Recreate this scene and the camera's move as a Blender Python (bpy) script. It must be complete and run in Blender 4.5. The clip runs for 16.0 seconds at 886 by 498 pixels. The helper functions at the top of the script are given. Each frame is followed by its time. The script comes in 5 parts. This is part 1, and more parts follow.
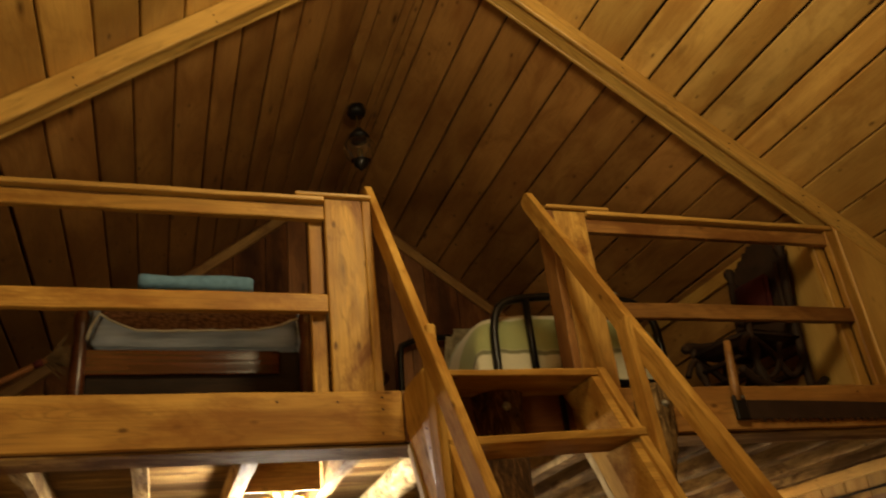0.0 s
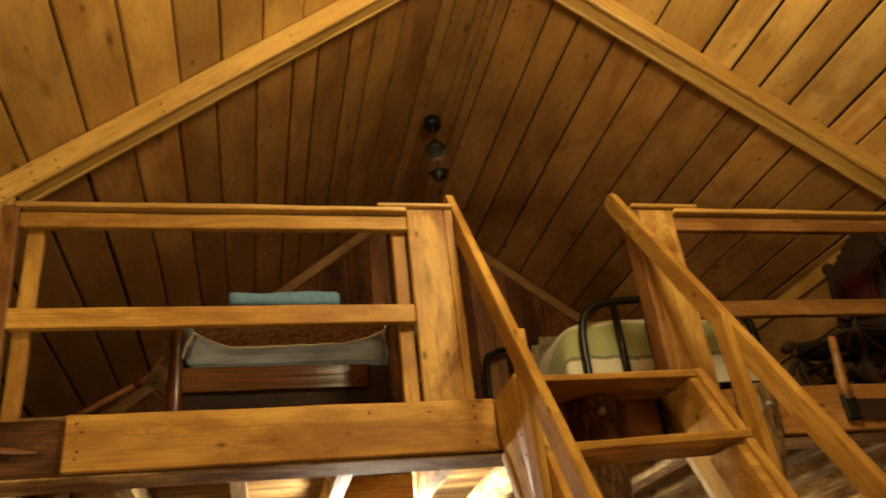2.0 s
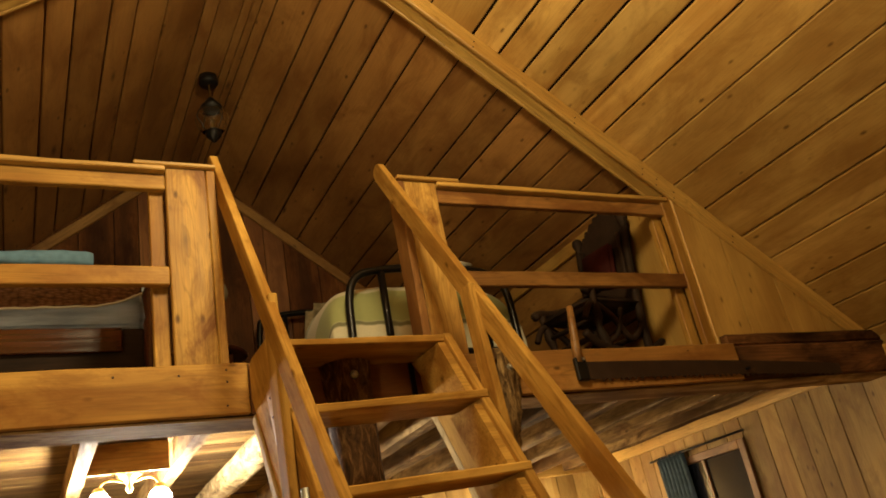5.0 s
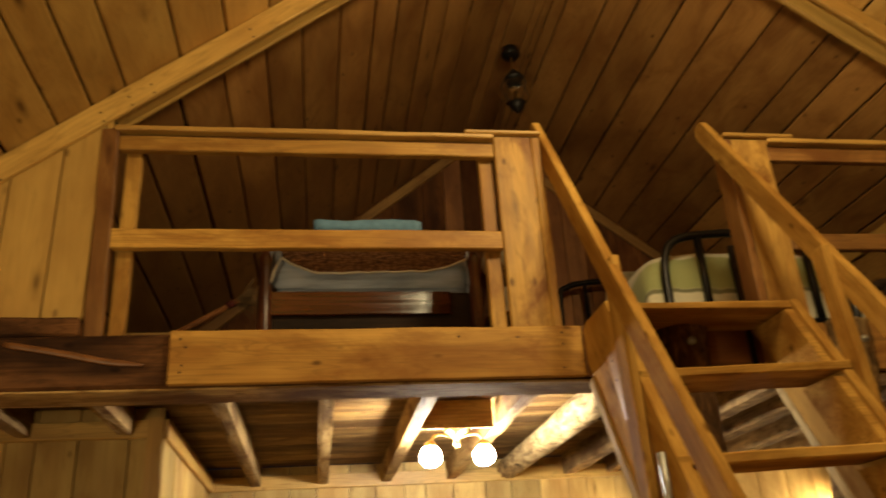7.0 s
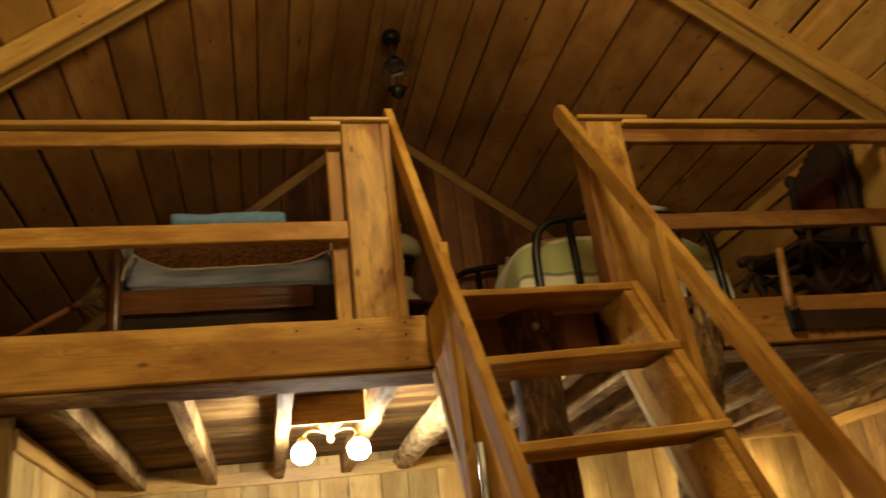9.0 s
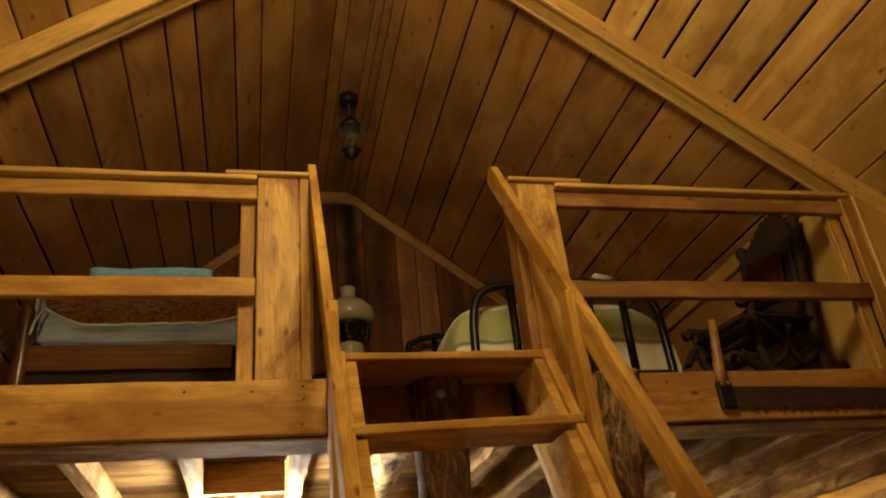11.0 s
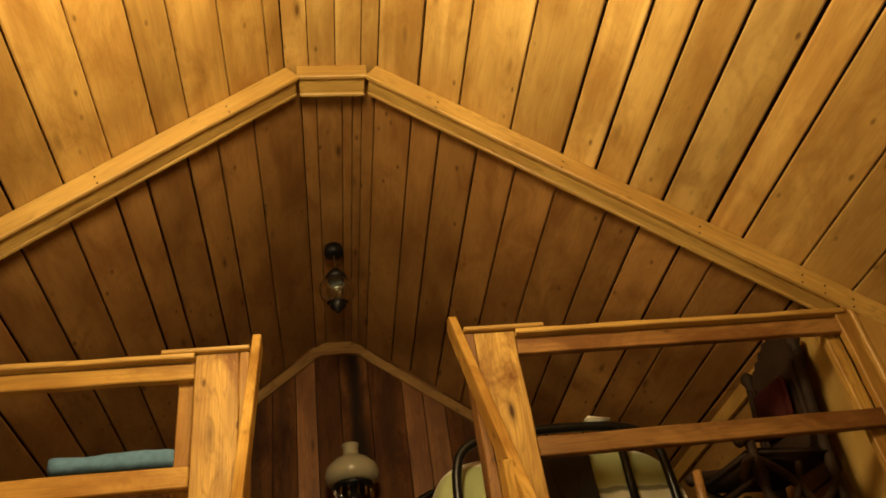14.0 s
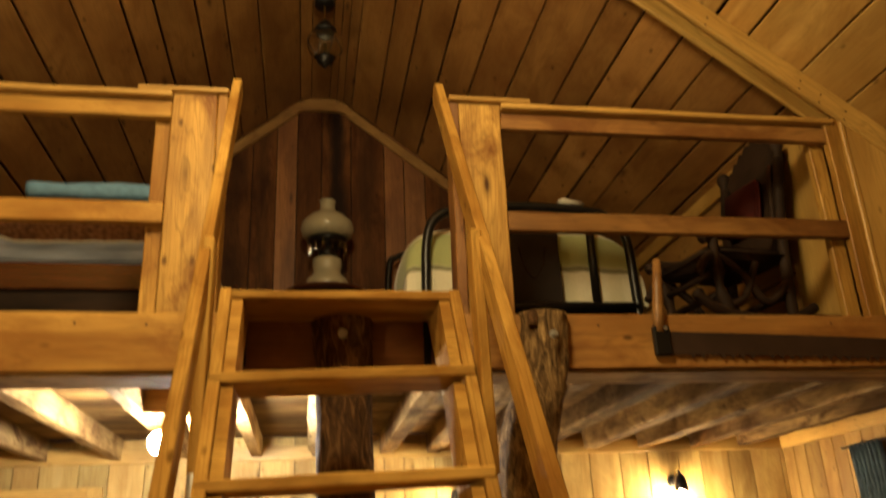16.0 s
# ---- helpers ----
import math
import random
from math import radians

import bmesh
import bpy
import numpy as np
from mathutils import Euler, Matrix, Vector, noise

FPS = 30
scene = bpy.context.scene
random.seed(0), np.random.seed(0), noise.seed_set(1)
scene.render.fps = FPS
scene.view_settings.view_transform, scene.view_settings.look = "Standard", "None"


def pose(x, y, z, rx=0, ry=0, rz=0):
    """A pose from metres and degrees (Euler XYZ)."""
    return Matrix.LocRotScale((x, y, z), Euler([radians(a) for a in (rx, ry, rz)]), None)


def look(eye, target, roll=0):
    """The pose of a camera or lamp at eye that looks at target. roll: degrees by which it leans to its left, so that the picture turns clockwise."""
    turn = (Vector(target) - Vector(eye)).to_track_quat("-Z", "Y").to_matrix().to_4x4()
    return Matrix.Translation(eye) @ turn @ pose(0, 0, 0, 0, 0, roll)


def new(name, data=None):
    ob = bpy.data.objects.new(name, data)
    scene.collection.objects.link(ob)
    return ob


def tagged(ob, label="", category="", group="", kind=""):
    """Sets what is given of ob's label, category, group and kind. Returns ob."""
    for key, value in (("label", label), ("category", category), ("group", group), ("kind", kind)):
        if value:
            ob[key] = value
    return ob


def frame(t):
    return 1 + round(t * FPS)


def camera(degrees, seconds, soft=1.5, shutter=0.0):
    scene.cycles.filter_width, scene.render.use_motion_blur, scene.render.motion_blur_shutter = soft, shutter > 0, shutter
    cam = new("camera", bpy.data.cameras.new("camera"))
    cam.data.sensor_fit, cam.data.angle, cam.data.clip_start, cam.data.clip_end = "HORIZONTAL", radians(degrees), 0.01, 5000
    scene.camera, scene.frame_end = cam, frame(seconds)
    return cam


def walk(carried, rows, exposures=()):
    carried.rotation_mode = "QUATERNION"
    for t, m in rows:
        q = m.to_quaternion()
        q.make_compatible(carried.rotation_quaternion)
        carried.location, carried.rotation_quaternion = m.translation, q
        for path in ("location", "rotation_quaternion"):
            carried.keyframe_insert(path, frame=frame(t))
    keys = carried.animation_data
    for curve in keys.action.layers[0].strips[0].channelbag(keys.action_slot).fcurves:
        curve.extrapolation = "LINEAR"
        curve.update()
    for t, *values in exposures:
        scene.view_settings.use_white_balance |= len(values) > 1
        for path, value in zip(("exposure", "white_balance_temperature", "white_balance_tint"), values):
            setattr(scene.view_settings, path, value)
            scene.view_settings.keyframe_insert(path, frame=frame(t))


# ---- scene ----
cam = camera(57.2, 16.0, soft=1.8, shutter=0.5)
PATH = [
    (0, (-1.183, -2.971, 1.466), (-0.55, -1.293, 2.351), -6.9),
    (0.5, (-1.202, -2.961, 1.468), (-0.697, -1.275, 2.419), -6.8),
    (1, (-1.229, -2.951, 1.465), (-0.846, -1.243, 2.433), -5.9),
    (1.5, (-1.237, -2.927, 1.455), (-0.882, -1.2, 2.398), -5.5),
    (2, (-1.199, -2.923, 1.457), (-0.751, -1.214, 2.392), -6.8),
    (2.5, (-1.159, -2.942, 1.45), (-0.578, -1.264, 2.371), -8.4),
    (3, (-1.109, -2.977, 1.451), (-0.406, -1.341, 2.362), -10.2),
    (3.5, (-1.073, -3.007, 1.411), (-0.25, -1.397, 2.266), -11.1),
    (3.7, (-1.076, -3.012, 1.393), (-0.172, -1.419, 2.195), -11.5),
    (6, (-1.114, -2.961, 1.428), (-0.194, -1.369, 2.217), -11.3),
    (6.5, (-1.237, -2.91, 1.427), (-0.668, -1.18, 2.254), -6.4),
    (7, (-1.31, -2.882, 1.423), (-1.005, -1.081, 2.236), -3.8),
    (7.5, (-1.338, -2.865, 1.417), (-1.192, -1.045, 2.240), -2.4),
    (8, (-1.319, -2.834, 1.416), (-1.046, -1.036, 2.247), -4.7),
    (8.5, (-1.107, -2.836, 1.423), (-0.82, -1.06, 2.297), -5.3),
    (9, (-0.927, -2.872, 1.428), (-0.481, -1.082, 2.202), -7.4),
    (9.5, (-0.872, -2.9, 1.428), (-0.372, -1.139, 2.236), -8.1),
    (10, (-0.807, -2.875, 1.427), (-0.31, -1.099, 2.202), -8.1),
    (10.2, (-0.782, -2.847, 1.41), (-0.278, -1.082, 2.204), -7.7),
    (12.3, (-0.193, -2.682, 1.503), (0.122, -1.024, 2.577), -2.3),
    (12.5, (-0.178, -2.637, 1.526), (0.131, -0.978, 2.6), -2.4),
    (13, (-0.107, -2.681, 1.574), (0.206, -1.08, 2.731), -4.2),
    (13.5, (-0.031, -2.792, 1.597), (0.204, -1.186, 2.766), -6.4),
    (14, (-0.095, -2.773, 1.585), (0.209, -1.202, 2.784), -9.4),
    (14.5, (-0.085, -2.804, 1.658), (0.191, -1.083, 2.639), -6.9),
    (15, (-0.077, -2.801, 1.678), (0.183, -1.028, 2.566), -6.6),
    (15.5, (-0.068, -2.78, 1.658), (0.218, -1.0, 2.525), -5.1),
    (15.7, (-0.064, -2.768, 1.637), (0.229, -0.966, 2.454), -4.2),
    (16, (-0.067, -2.745, 1.58), (0.26, -0.903, 2.294), -2.6),
]
EXPOSURES = [(0, -0.68), (0.5, -0.3), (1.0, -0.06), (1.5, 0.0), (3.5, -0.04), (6.0, -0.13), (6.5, -0.2), (7.5, -0.43), (9.0, -0.53), (10.0, -0.55), (12.5, 0.07), (14.0, 0.16), (15.5, 0.2), (16.0, 0.1)]
walk(cam, [(t, look(eye, target, roll)) for t, eye, target, roll in PATH], EXPOSURES)

# ---- light ----
WARM = (1.0, 0.80, 0.42)


def point_lamp(name, at, watts, radius, color=WARM):
    data = bpy.data.lights.new(name, "POINT")
    data.energy, data.shadow_soft_size, data.color = watts, radius, color
    ob = new(name, data)
    ob.location = at
    return ob


world = bpy.data.worlds.new("night")
world.use_nodes = True
world.node_tree.nodes["Background"].inputs["Color"].default_value = (0.02, 0.025, 0.04, 1)
world.node_tree.nodes["Background"].inputs["Strength"].default_value = 0.3
scene.world = world

# room light inferred from the lit ceiling and a glint; its pendant is assumed
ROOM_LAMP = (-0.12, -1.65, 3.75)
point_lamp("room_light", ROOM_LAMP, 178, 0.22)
# fill light added to brighten the closet and left boards; no lamp seen there
FILL_LAMP = (-2.65, -2.7, 1.5)
point_lamp("fill_light", FILL_LAMP, 112, 0.12)
GLOBES = [(-0.737, 1.294, 2.146), (-0.457, 1.30, 2.146)]
SCONCES = [(2.53, 2.90, 2.03), (0.96, 2.90, 1.98)]


# ---- materials ----
def nodes_of(name):
    m = bpy.data.materials.new(name)
    m.use_nodes = True
    nt = m.node_tree
    return m, nt, nt.nodes["Principled BSDF"]


def add(nt, kind, **values):
    n = nt.nodes.new(kind)
    for k, v in values.items():
        if k in n.inputs:
            n.inputs[k].default_value = v
    return n


def ramp(nt, fac, stops):
    r = nt.nodes.new("ShaderNodeValToRGB")
    els = r.color_ramp.elements
    while len(els) < len(stops):
        els.new(0.5)
    for e, (p, c) in zip(els, stops):
        e.position = p
        e.color = c if len(c) == 4 else (*c, 1)
    nt.links.new(fac, r.inputs["Fac"])
    return r.outputs["Color"]


def mix(nt, fac, a, b, mode="MIX"):
    n = nt.nodes.new("ShaderNodeMix")
    n.data_type, n.blend_type = "RGBA", mode
    for sock, v in (("Factor", fac), ("A", a), ("B", b)):
        s = [i for i in n.inputs if i.name == sock and (i.type == "RGBA" or (sock == "Factor" and i.type == "VALUE"))][0]
        if hasattr(v, "is_linked"):
            nt.links.new(v, s)
        else:
            s.default_value = v if sock == "Factor" else (*v, 1)
    return [o for o in n.outputs if o.type == "RGBA"][0]


def math_node(nt, op, a, b=None):
    n = nt.nodes.new("ShaderNodeMath")
    n.operation = op
    for k, v in enumerate((a, b)):
        if v is None:
            continue
        if hasattr(v, "is_linked"):
            nt.links.new(v, n.inputs[k])
        else:
            n.inputs[k].default_value = v
    return n.outputs[0]


def wood(name, light, dark, axis="X", rough=0.5, knots=0.8, islands=False, vary=0.35, grain=1.0, bump=0.15, stain=0.5, gloss=0.4, sapwood=0.3, streak=0.0):
    """Sawn wood with its grain along one local axis."""
    m, nt, bsdf = nodes_of(name)
    tc = nt.nodes.new("ShaderNodeTexCoord")
    if islands:
        rnd = nt.nodes.new("ShaderNodeNewGeometry").outputs["Random Per Island"]
    else:
        rnd = nt.nodes.new("ShaderNodeObjectInfo").outputs["Random"]
    shift = nt.nodes.new("ShaderNodeCombineXYZ")
    for k, f in enumerate((37.0, 53.0, 71.0)):
        nt.links.new(math_node(nt, "MULTIPLY", rnd, f), shift.inputs[k])
    moved = nt.nodes.new("ShaderNodeVectorMath")
    nt.links.new(tc.outputs["Object"], moved.inputs[0])
    nt.links.new(shift.outputs[0], moved.inputs[1])

    def stretched(along, across):
        mp = nt.nodes.new("ShaderNodeMapping")
        mp.inputs["Scale"].default_value = [along if a == axis else across for a in "XYZ"]
        nt.links.new(moved.outputs[0], mp.inputs["Vector"])
        return mp.outputs[0]

    fine = add(nt, "ShaderNodeTexNoise", Scale=1.0, Detail=5.0, Roughness=0.6)
    nt.links.new(stretched(3.0, 120.0), fine.inputs["Vector"])
    rings = add(nt, "ShaderNodeTexNoise", Scale=1.0, Detail=2.0, Distortion=0.6)
    nt.links.new(stretched(0.8, 14.0), rings.inputs["Vector"])
    vor = add(nt, "ShaderNodeTexVoronoi", Scale=1.0, Randomness=1.0)
    nt.links.new(stretched(1.9, 6.5), vor.inputs["Vector"])
    swirl = math_node(nt, "MULTIPLY", math_node(nt, "MINIMUM", vor.outputs["Distance"], 0.5), 5.0)
    lines = math_node(nt, "FRACT", math_node(nt, "ADD", math_node(nt, "MULTIPLY", rings.outputs["Fac"], 9.0), swirl))
    patch = add(nt, "ShaderNodeTexNoise", Scale=1.0, Detail=3.0)
    nt.links.new(stretched(1.6, 5.0), patch.inputs["Vector"])
    fleck = add(nt, "ShaderNodeTexVoronoi", Scale=1.0, Randomness=1.0)
    nt.links.new(stretched(8.0, 17.0), fleck.inputs["Vector"])
    col = mix(nt, ramp(nt, patch.outputs["Fac"], [(0.36, (0, 0, 0)), (0.62, (1, 1, 1))]), dark, light)
    ringline = ramp(nt, lines, [(0.0, (1, 1, 1)), (0.12, (0.2, 0.2, 0.2)), (0.75, (0, 0, 0)), (1.0, (1, 1, 1))])
    col = mix(nt, math_node(nt, "MULTIPLY", ringline, 0.42 * grain), col, [c * 0.45 for c in dark])
    col = mix(nt, math_node(nt, "MULTIPLY", ramp(nt, fine.outputs["Fac"], [(0.35, (1, 1, 1)), (0.6, (0, 0, 0))]), 0.35 * grain), col, [c * 0.5 for c in dark])
    knot = ramp(nt, vor.outputs["Distance"], [(0.035, (1, 1, 1)), (0.08, (0.45, 0.45, 0.45)), (0.15, (0, 0, 0))])
    some = ramp(nt, math_node(nt, "FRACT", math_node(nt, "MULTIPLY", vor.outputs["Color"], 7.0)), [(0.25, (0, 0, 0)), (0.3, (1, 1, 1))])
    speck = ramp(nt, fleck.outputs["Distance"], [(0.08, (1, 1, 1)), (0.2, (0, 0, 0))])
    few = ramp(nt, math_node(nt, "FRACT", math_node(nt, "MULTIPLY", fleck.outputs["Color"], 5.0)), [(0.70, (0, 0, 0)), (0.74, (0.8, 0.8, 0.8))])
    kf = math_node(nt, "MULTIPLY", math_node(nt, "MAXIMUM", math_node(nt, "MULTIPLY", knot, some), math_node(nt, "MULTIPLY", speck, few)), knots)
    col = mix(nt, kf, col, (dark[0] * 0.22, dark[1] * 0.18, dark[2] * 0.15))
    sap = add(nt, "ShaderNodeTexNoise", Scale=1.0, Detail=2.0, Distortion=0.3)
    nt.links.new(stretched(0.35, 7.0), sap.inputs["Vector"])
    col = mix(nt, math_node(nt, "MULTIPLY", ramp(nt, sap.outputs["Fac"], [(0.58, (0, 0, 0)), (0.66, (1, 1, 1))]), sapwood), col, [min(0.85, c * f) for c, f in zip(light, (1.25, 1.32, 1.5))])
    blot = add(nt, "ShaderNodeTexNoise", Scale=1.0, Detail=6.0, Roughness=0.68, Distortion=0.7)
    nt.links.new(stretched(2.6, 6.0), blot.inputs["Vector"])
    col = mix(nt, math_node(nt, "MULTIPLY", ramp(nt, blot.outputs["Fac"], [(0.46, (0, 0, 0)), (0.66, (1, 1, 1))]), stain), col, [c * f for c, f in zip(dark, (0.62, 0.5, 0.42))])
    if streak:
        # a sooty run down the middle of the board, ragged at its sides
        sep = nt.nodes.new("ShaderNodeSeparateXYZ")
        nt.links.new(tc.outputs["Object"], sep.inputs[0])
        run = add(nt, "ShaderNodeTexNoise", Scale=1.0, Detail=5.0, Roughness=0.65)
        nt.links.new(stretched(2.2, 11.0), run.inputs["Vector"])
        away = math_node(nt, "ADD", math_node(nt, "ABSOLUTE", sep.outputs["Z"]), math_node(nt, "MULTIPLY", math_node(nt, "SUBTRACT", run.outputs["Fac"], 0.5), 0.16))
        soot = ramp(nt, away, [(0.02, (1, 1, 1)), (0.085, (0, 0, 0))])
        col = mix(nt, math_node(nt, "MULTIPLY", soot, streak), col, (0.018, 0.008, 0.004))
    tone = math_node(nt, "ADD", math_node(nt, "MULTIPLY", rnd, vary), 1.0 - vary * 0.5)
    tv = nt.nodes.new("ShaderNodeCombineXYZ")
    for k in range(3):
        nt.links.new(tone, tv.inputs[k])
    col = mix(nt, 1.0, col, tv.outputs[0], "MULTIPLY")
    nt.links.new(col, bsdf.inputs["Base Color"])
    rr = math_node(nt, "ADD", math_node(nt, "MULTIPLY", fine.outputs["Fac"], 0.25), rough - 0.12)
    nt.links.new(rr, bsdf.inputs["Roughness"])
    bsdf.inputs["Specular IOR Level"].default_value = gloss
    height = math_node(nt, "ADD", math_node(nt, "MULTIPLY", fine.outputs["Fac"], 0.6), math_node(nt, "MULTIPLY", kf, -0.5))
    bp = add(nt, "ShaderNodeBump", Strength=bump, Distance=0.004)
    nt.links.new(height, bp.inputs["Height"])
    nt.links.new(bp.outputs[0], bsdf.inputs["Normal"])
    return m


def plain(name, color, rough=0.5, metal=0.0, spec=0.5, noise_amount=0.25, scale=14.0, bump=0.1, stretch=(1, 1, 1)):
    """A worn surface of one colour with soft unevenness at two scales."""
    m, nt, bsdf = nodes_of(name)
    tc = nt.nodes.new("ShaderNodeTexCoord")
    n1 = add(nt, "ShaderNodeTexNoise", Scale=scale, Detail=5.0)
    n2 = add(nt, "ShaderNodeTexNoise", Scale=scale * 6, Detail=3.0)
    mp = nt.nodes.new("ShaderNodeMapping")
    mp.inputs["Scale"].default_value = stretch
    nt.links.new(tc.outputs["Object"], mp.inputs["Vector"])
    for n in (n1, n2):
        nt.links.new(mp.outputs[0], n.inputs["Vector"])
    f = math_node(nt, "MULTIPLY", ramp(nt, n1.outputs["Fac"], [(0.35, (0, 0, 0)), (0.7, (1, 1, 1))]), noise_amount)
    nt.links.new(mix(nt, f, color, [c * 0.45 for c in color]), bsdf.inputs["Base Color"])
    bsdf.inputs["Roughness"].default_value = rough
    bsdf.inputs["Metallic"].default_value = metal
    bsdf.inputs["Specular IOR Level"].default_value = spec
    bp = add(nt, "ShaderNodeBump", Strength=bump, Distance=0.004)
    nt.links.new(n2.outputs["Fac"], bp.inputs["Height"])
    nt.links.new(bp.outputs[0], bsdf.inputs["Normal"])
    return m


def glow(name, color, strength):
    m, nt, bsdf = nodes_of(name)
    bsdf.inputs["Base Color"].default_value = (0.9, 0.88, 0.8, 1)
    bsdf.inputs["Emission Color"].default_value = (*color, 1)
    bsdf.inputs["Emission Strength"].default_value = strength
    return m


PINE = (0.540, 0.306, 0.068)
PINE_D = (0.310, 0.150, 0.030)
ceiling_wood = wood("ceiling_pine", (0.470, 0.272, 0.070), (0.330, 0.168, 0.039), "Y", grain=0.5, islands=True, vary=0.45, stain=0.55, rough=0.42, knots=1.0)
# paler copy for the right slope and ridge; lamplight put into its colour
lit_ceiling = wood("lit_ceiling_pine", (0.530, 0.325, 0.095), (0.380, 0.205, 0.052), "Y", grain=0.5, islands=True, vary=0.45, stain=0.5, rough=0.42, knots=1.0, sapwood=0.5)
# darker, redder copy for the loft; dimness and bounced light put into its colour
loft_wood = wood("shaded_ceiling_pine", (0.385, 0.192, 0.056), (0.26, 0.118, 0.034), "Y", grain=0.5, islands=True, vary=0.36, sapwood=0.08, stain=0.6, rough=0.42, knots=1.0)
rail_wood = wood("rail_pine", PINE, PINE_D, "X", rough=0.5, vary=0.3, stain=0.75, knots=1.0, gloss=0.2)
stair_wood = wood("stair_pine", PINE, PINE_D, "X", rough=0.8, vary=0.3, stain=0.7, knots=1.0, gloss=0.03)
trim_wood = wood("trim_pine", (0.580, 0.352, 0.092), (0.420, 0.232, 0.055), "X", rough=0.45, knots=0.5, vary=0.2, stain=0.15)
panel_wood = wood("panel_pine", (0.480, 0.295, 0.080), (0.360, 0.200, 0.050), "X", grain=0.45, rough=0.45, vary=0.25, stain=0.2)
# knee wall boards, a darker brown than panel_wood
knee_wood = wood("brown_knee_boards", (0.34, 0.185, 0.052), (0.23, 0.112, 0.030), "X", grain=0.5, rough=0.5, vary=0.35, stain=0.5)
wall_wood = wood("wall_pine", (0.540, 0.375, 0.128), (0.360, 0.215, 0.066), "X", gloss=0.2, grain=0.6, rough=0.55, vary=0.6, stain=0.4)
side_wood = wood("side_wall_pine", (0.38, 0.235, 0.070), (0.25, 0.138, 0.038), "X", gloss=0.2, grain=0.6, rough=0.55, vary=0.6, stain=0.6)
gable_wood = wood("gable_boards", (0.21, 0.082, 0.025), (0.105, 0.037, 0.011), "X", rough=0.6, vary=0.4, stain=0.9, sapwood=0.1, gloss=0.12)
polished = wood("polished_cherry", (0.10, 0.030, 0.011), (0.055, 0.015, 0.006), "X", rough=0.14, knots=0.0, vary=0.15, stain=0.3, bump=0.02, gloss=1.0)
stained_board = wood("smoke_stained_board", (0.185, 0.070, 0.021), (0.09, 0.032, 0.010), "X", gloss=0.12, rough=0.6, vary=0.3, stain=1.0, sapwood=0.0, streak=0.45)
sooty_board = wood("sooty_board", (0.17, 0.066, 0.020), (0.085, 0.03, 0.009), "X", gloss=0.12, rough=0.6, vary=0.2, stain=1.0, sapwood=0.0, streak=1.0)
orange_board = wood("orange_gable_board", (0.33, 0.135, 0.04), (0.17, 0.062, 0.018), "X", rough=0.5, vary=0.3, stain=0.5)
post_wood = wood("post_board", (0.550, 0.318, 0.076), (0.270, 0.126, 0.028), "X", rough=0.5, vary=0.2, stain=1.0, knots=1.0, gloss=0.2)
# darker pine, also shade put into the railing's groove and right post side
dim_wood = wood("dim_pine", (0.300, 0.146, 0.040), (0.165, 0.068, 0.018), "X", rough=0.45, vary=0.25, stain=0.8, knots=1.0)
gable_trim = wood("gable_trim_pine", (0.40, 0.215, 0.062), (0.24, 0.112, 0.030), "X", rough=0.5, vary=0.2, stain=0.6)
face_wood = wood("orange_facing_board", (0.42, 0.205, 0.052), (0.25, 0.112, 0.028), "X", rough=0.45, vary=0.2, stain=0.8, knots=1.0, gloss=0.3)
red_board = wood("red_brown_board", (0.25, 0.105, 0.034), (0.14, 0.052, 0.017), "X", rough=0.45, vary=0.2, stain=0.6)
batten_wood = wood("pale_batten", (0.62, 0.46, 0.22), (0.36, 0.24, 0.10), "X", rough=0.8, vary=0.2, stain=0.5, bump=0.5, gloss=0.05)
old_wood = wood("old_beam", (0.22, 0.095, 0.034), (0.032, 0.014, 0.007), "X", rough=0.75, vary=0.2, stain=0.9, bump=0.8, knots=1.0, gloss=0.1)
joist_wood = wood("sawn_joist", (0.42, 0.275, 0.11), (0.15, 0.082, 0.031), "X", rough=0.8, vary=0.5, stain=0.95, bump=0.6, gloss=0.06)
dark_joist = wood("weathered_joist", (0.34, 0.22, 0.095), (0.085, 0.048, 0.021), "X", rough=0.85, vary=0.5, stain=1.0, bump=0.9, gloss=0.06)
deck_wood = wood("rough_deck", (0.260, 0.160, 0.056), (0.100, 0.052, 0.018), "X", rough=0.75, vary=0.5, stain=0.8, bump=0.4, gloss=0.1)
cherry = wood("dark_cherry", (0.11, 0.034, 0.012), (0.055, 0.015, 0.006), "X", rough=0.3, knots=0.0, vary=0.15, stain=0.2, bump=0.03, gloss=0.5)
bent_wood = wood("dark_bentwood", (0.040, 0.021, 0.012), (0.020, 0.011, 0.006), "X", rough=0.7, knots=0, vary=0.2, bump=0.05, gloss=0.15)
dull_black = plain("dull_black_paint", (0.017, 0.010, 0.007), 0.6, 0.0, 0.25, 0.5)
iron = plain("black_iron", (0.018, 0.016, 0.015), 0.32, 0.6, 0.5, 0.3)
steel = plain("zinc_bolt", (0.45, 0.43, 0.38), 0.5, 0.9, 0.4, 0.6, 60.0)
saw_steel = plain("rusty_blade", (0.040, 0.020, 0.012), 0.6, 0.3, 0.4, 0.6, 9.0, 0.3)
gap_dark = plain("joint_shadow_backing", (0.03, 0.017, 0.009), 0.9, 0, 0.1)
opal = plain("opal_glass", (0.44, 0.38, 0.25), 0.25, 0, 0.5, 0.15)
brass = plain("aged_brass", (0.42, 0.27, 0.09), 0.35, 1.0)
teal = plain("teal_fleece", (0.16, 0.30, 0.45), 0.9, 0, 0.2, 0.4, 30.0, 0.6)
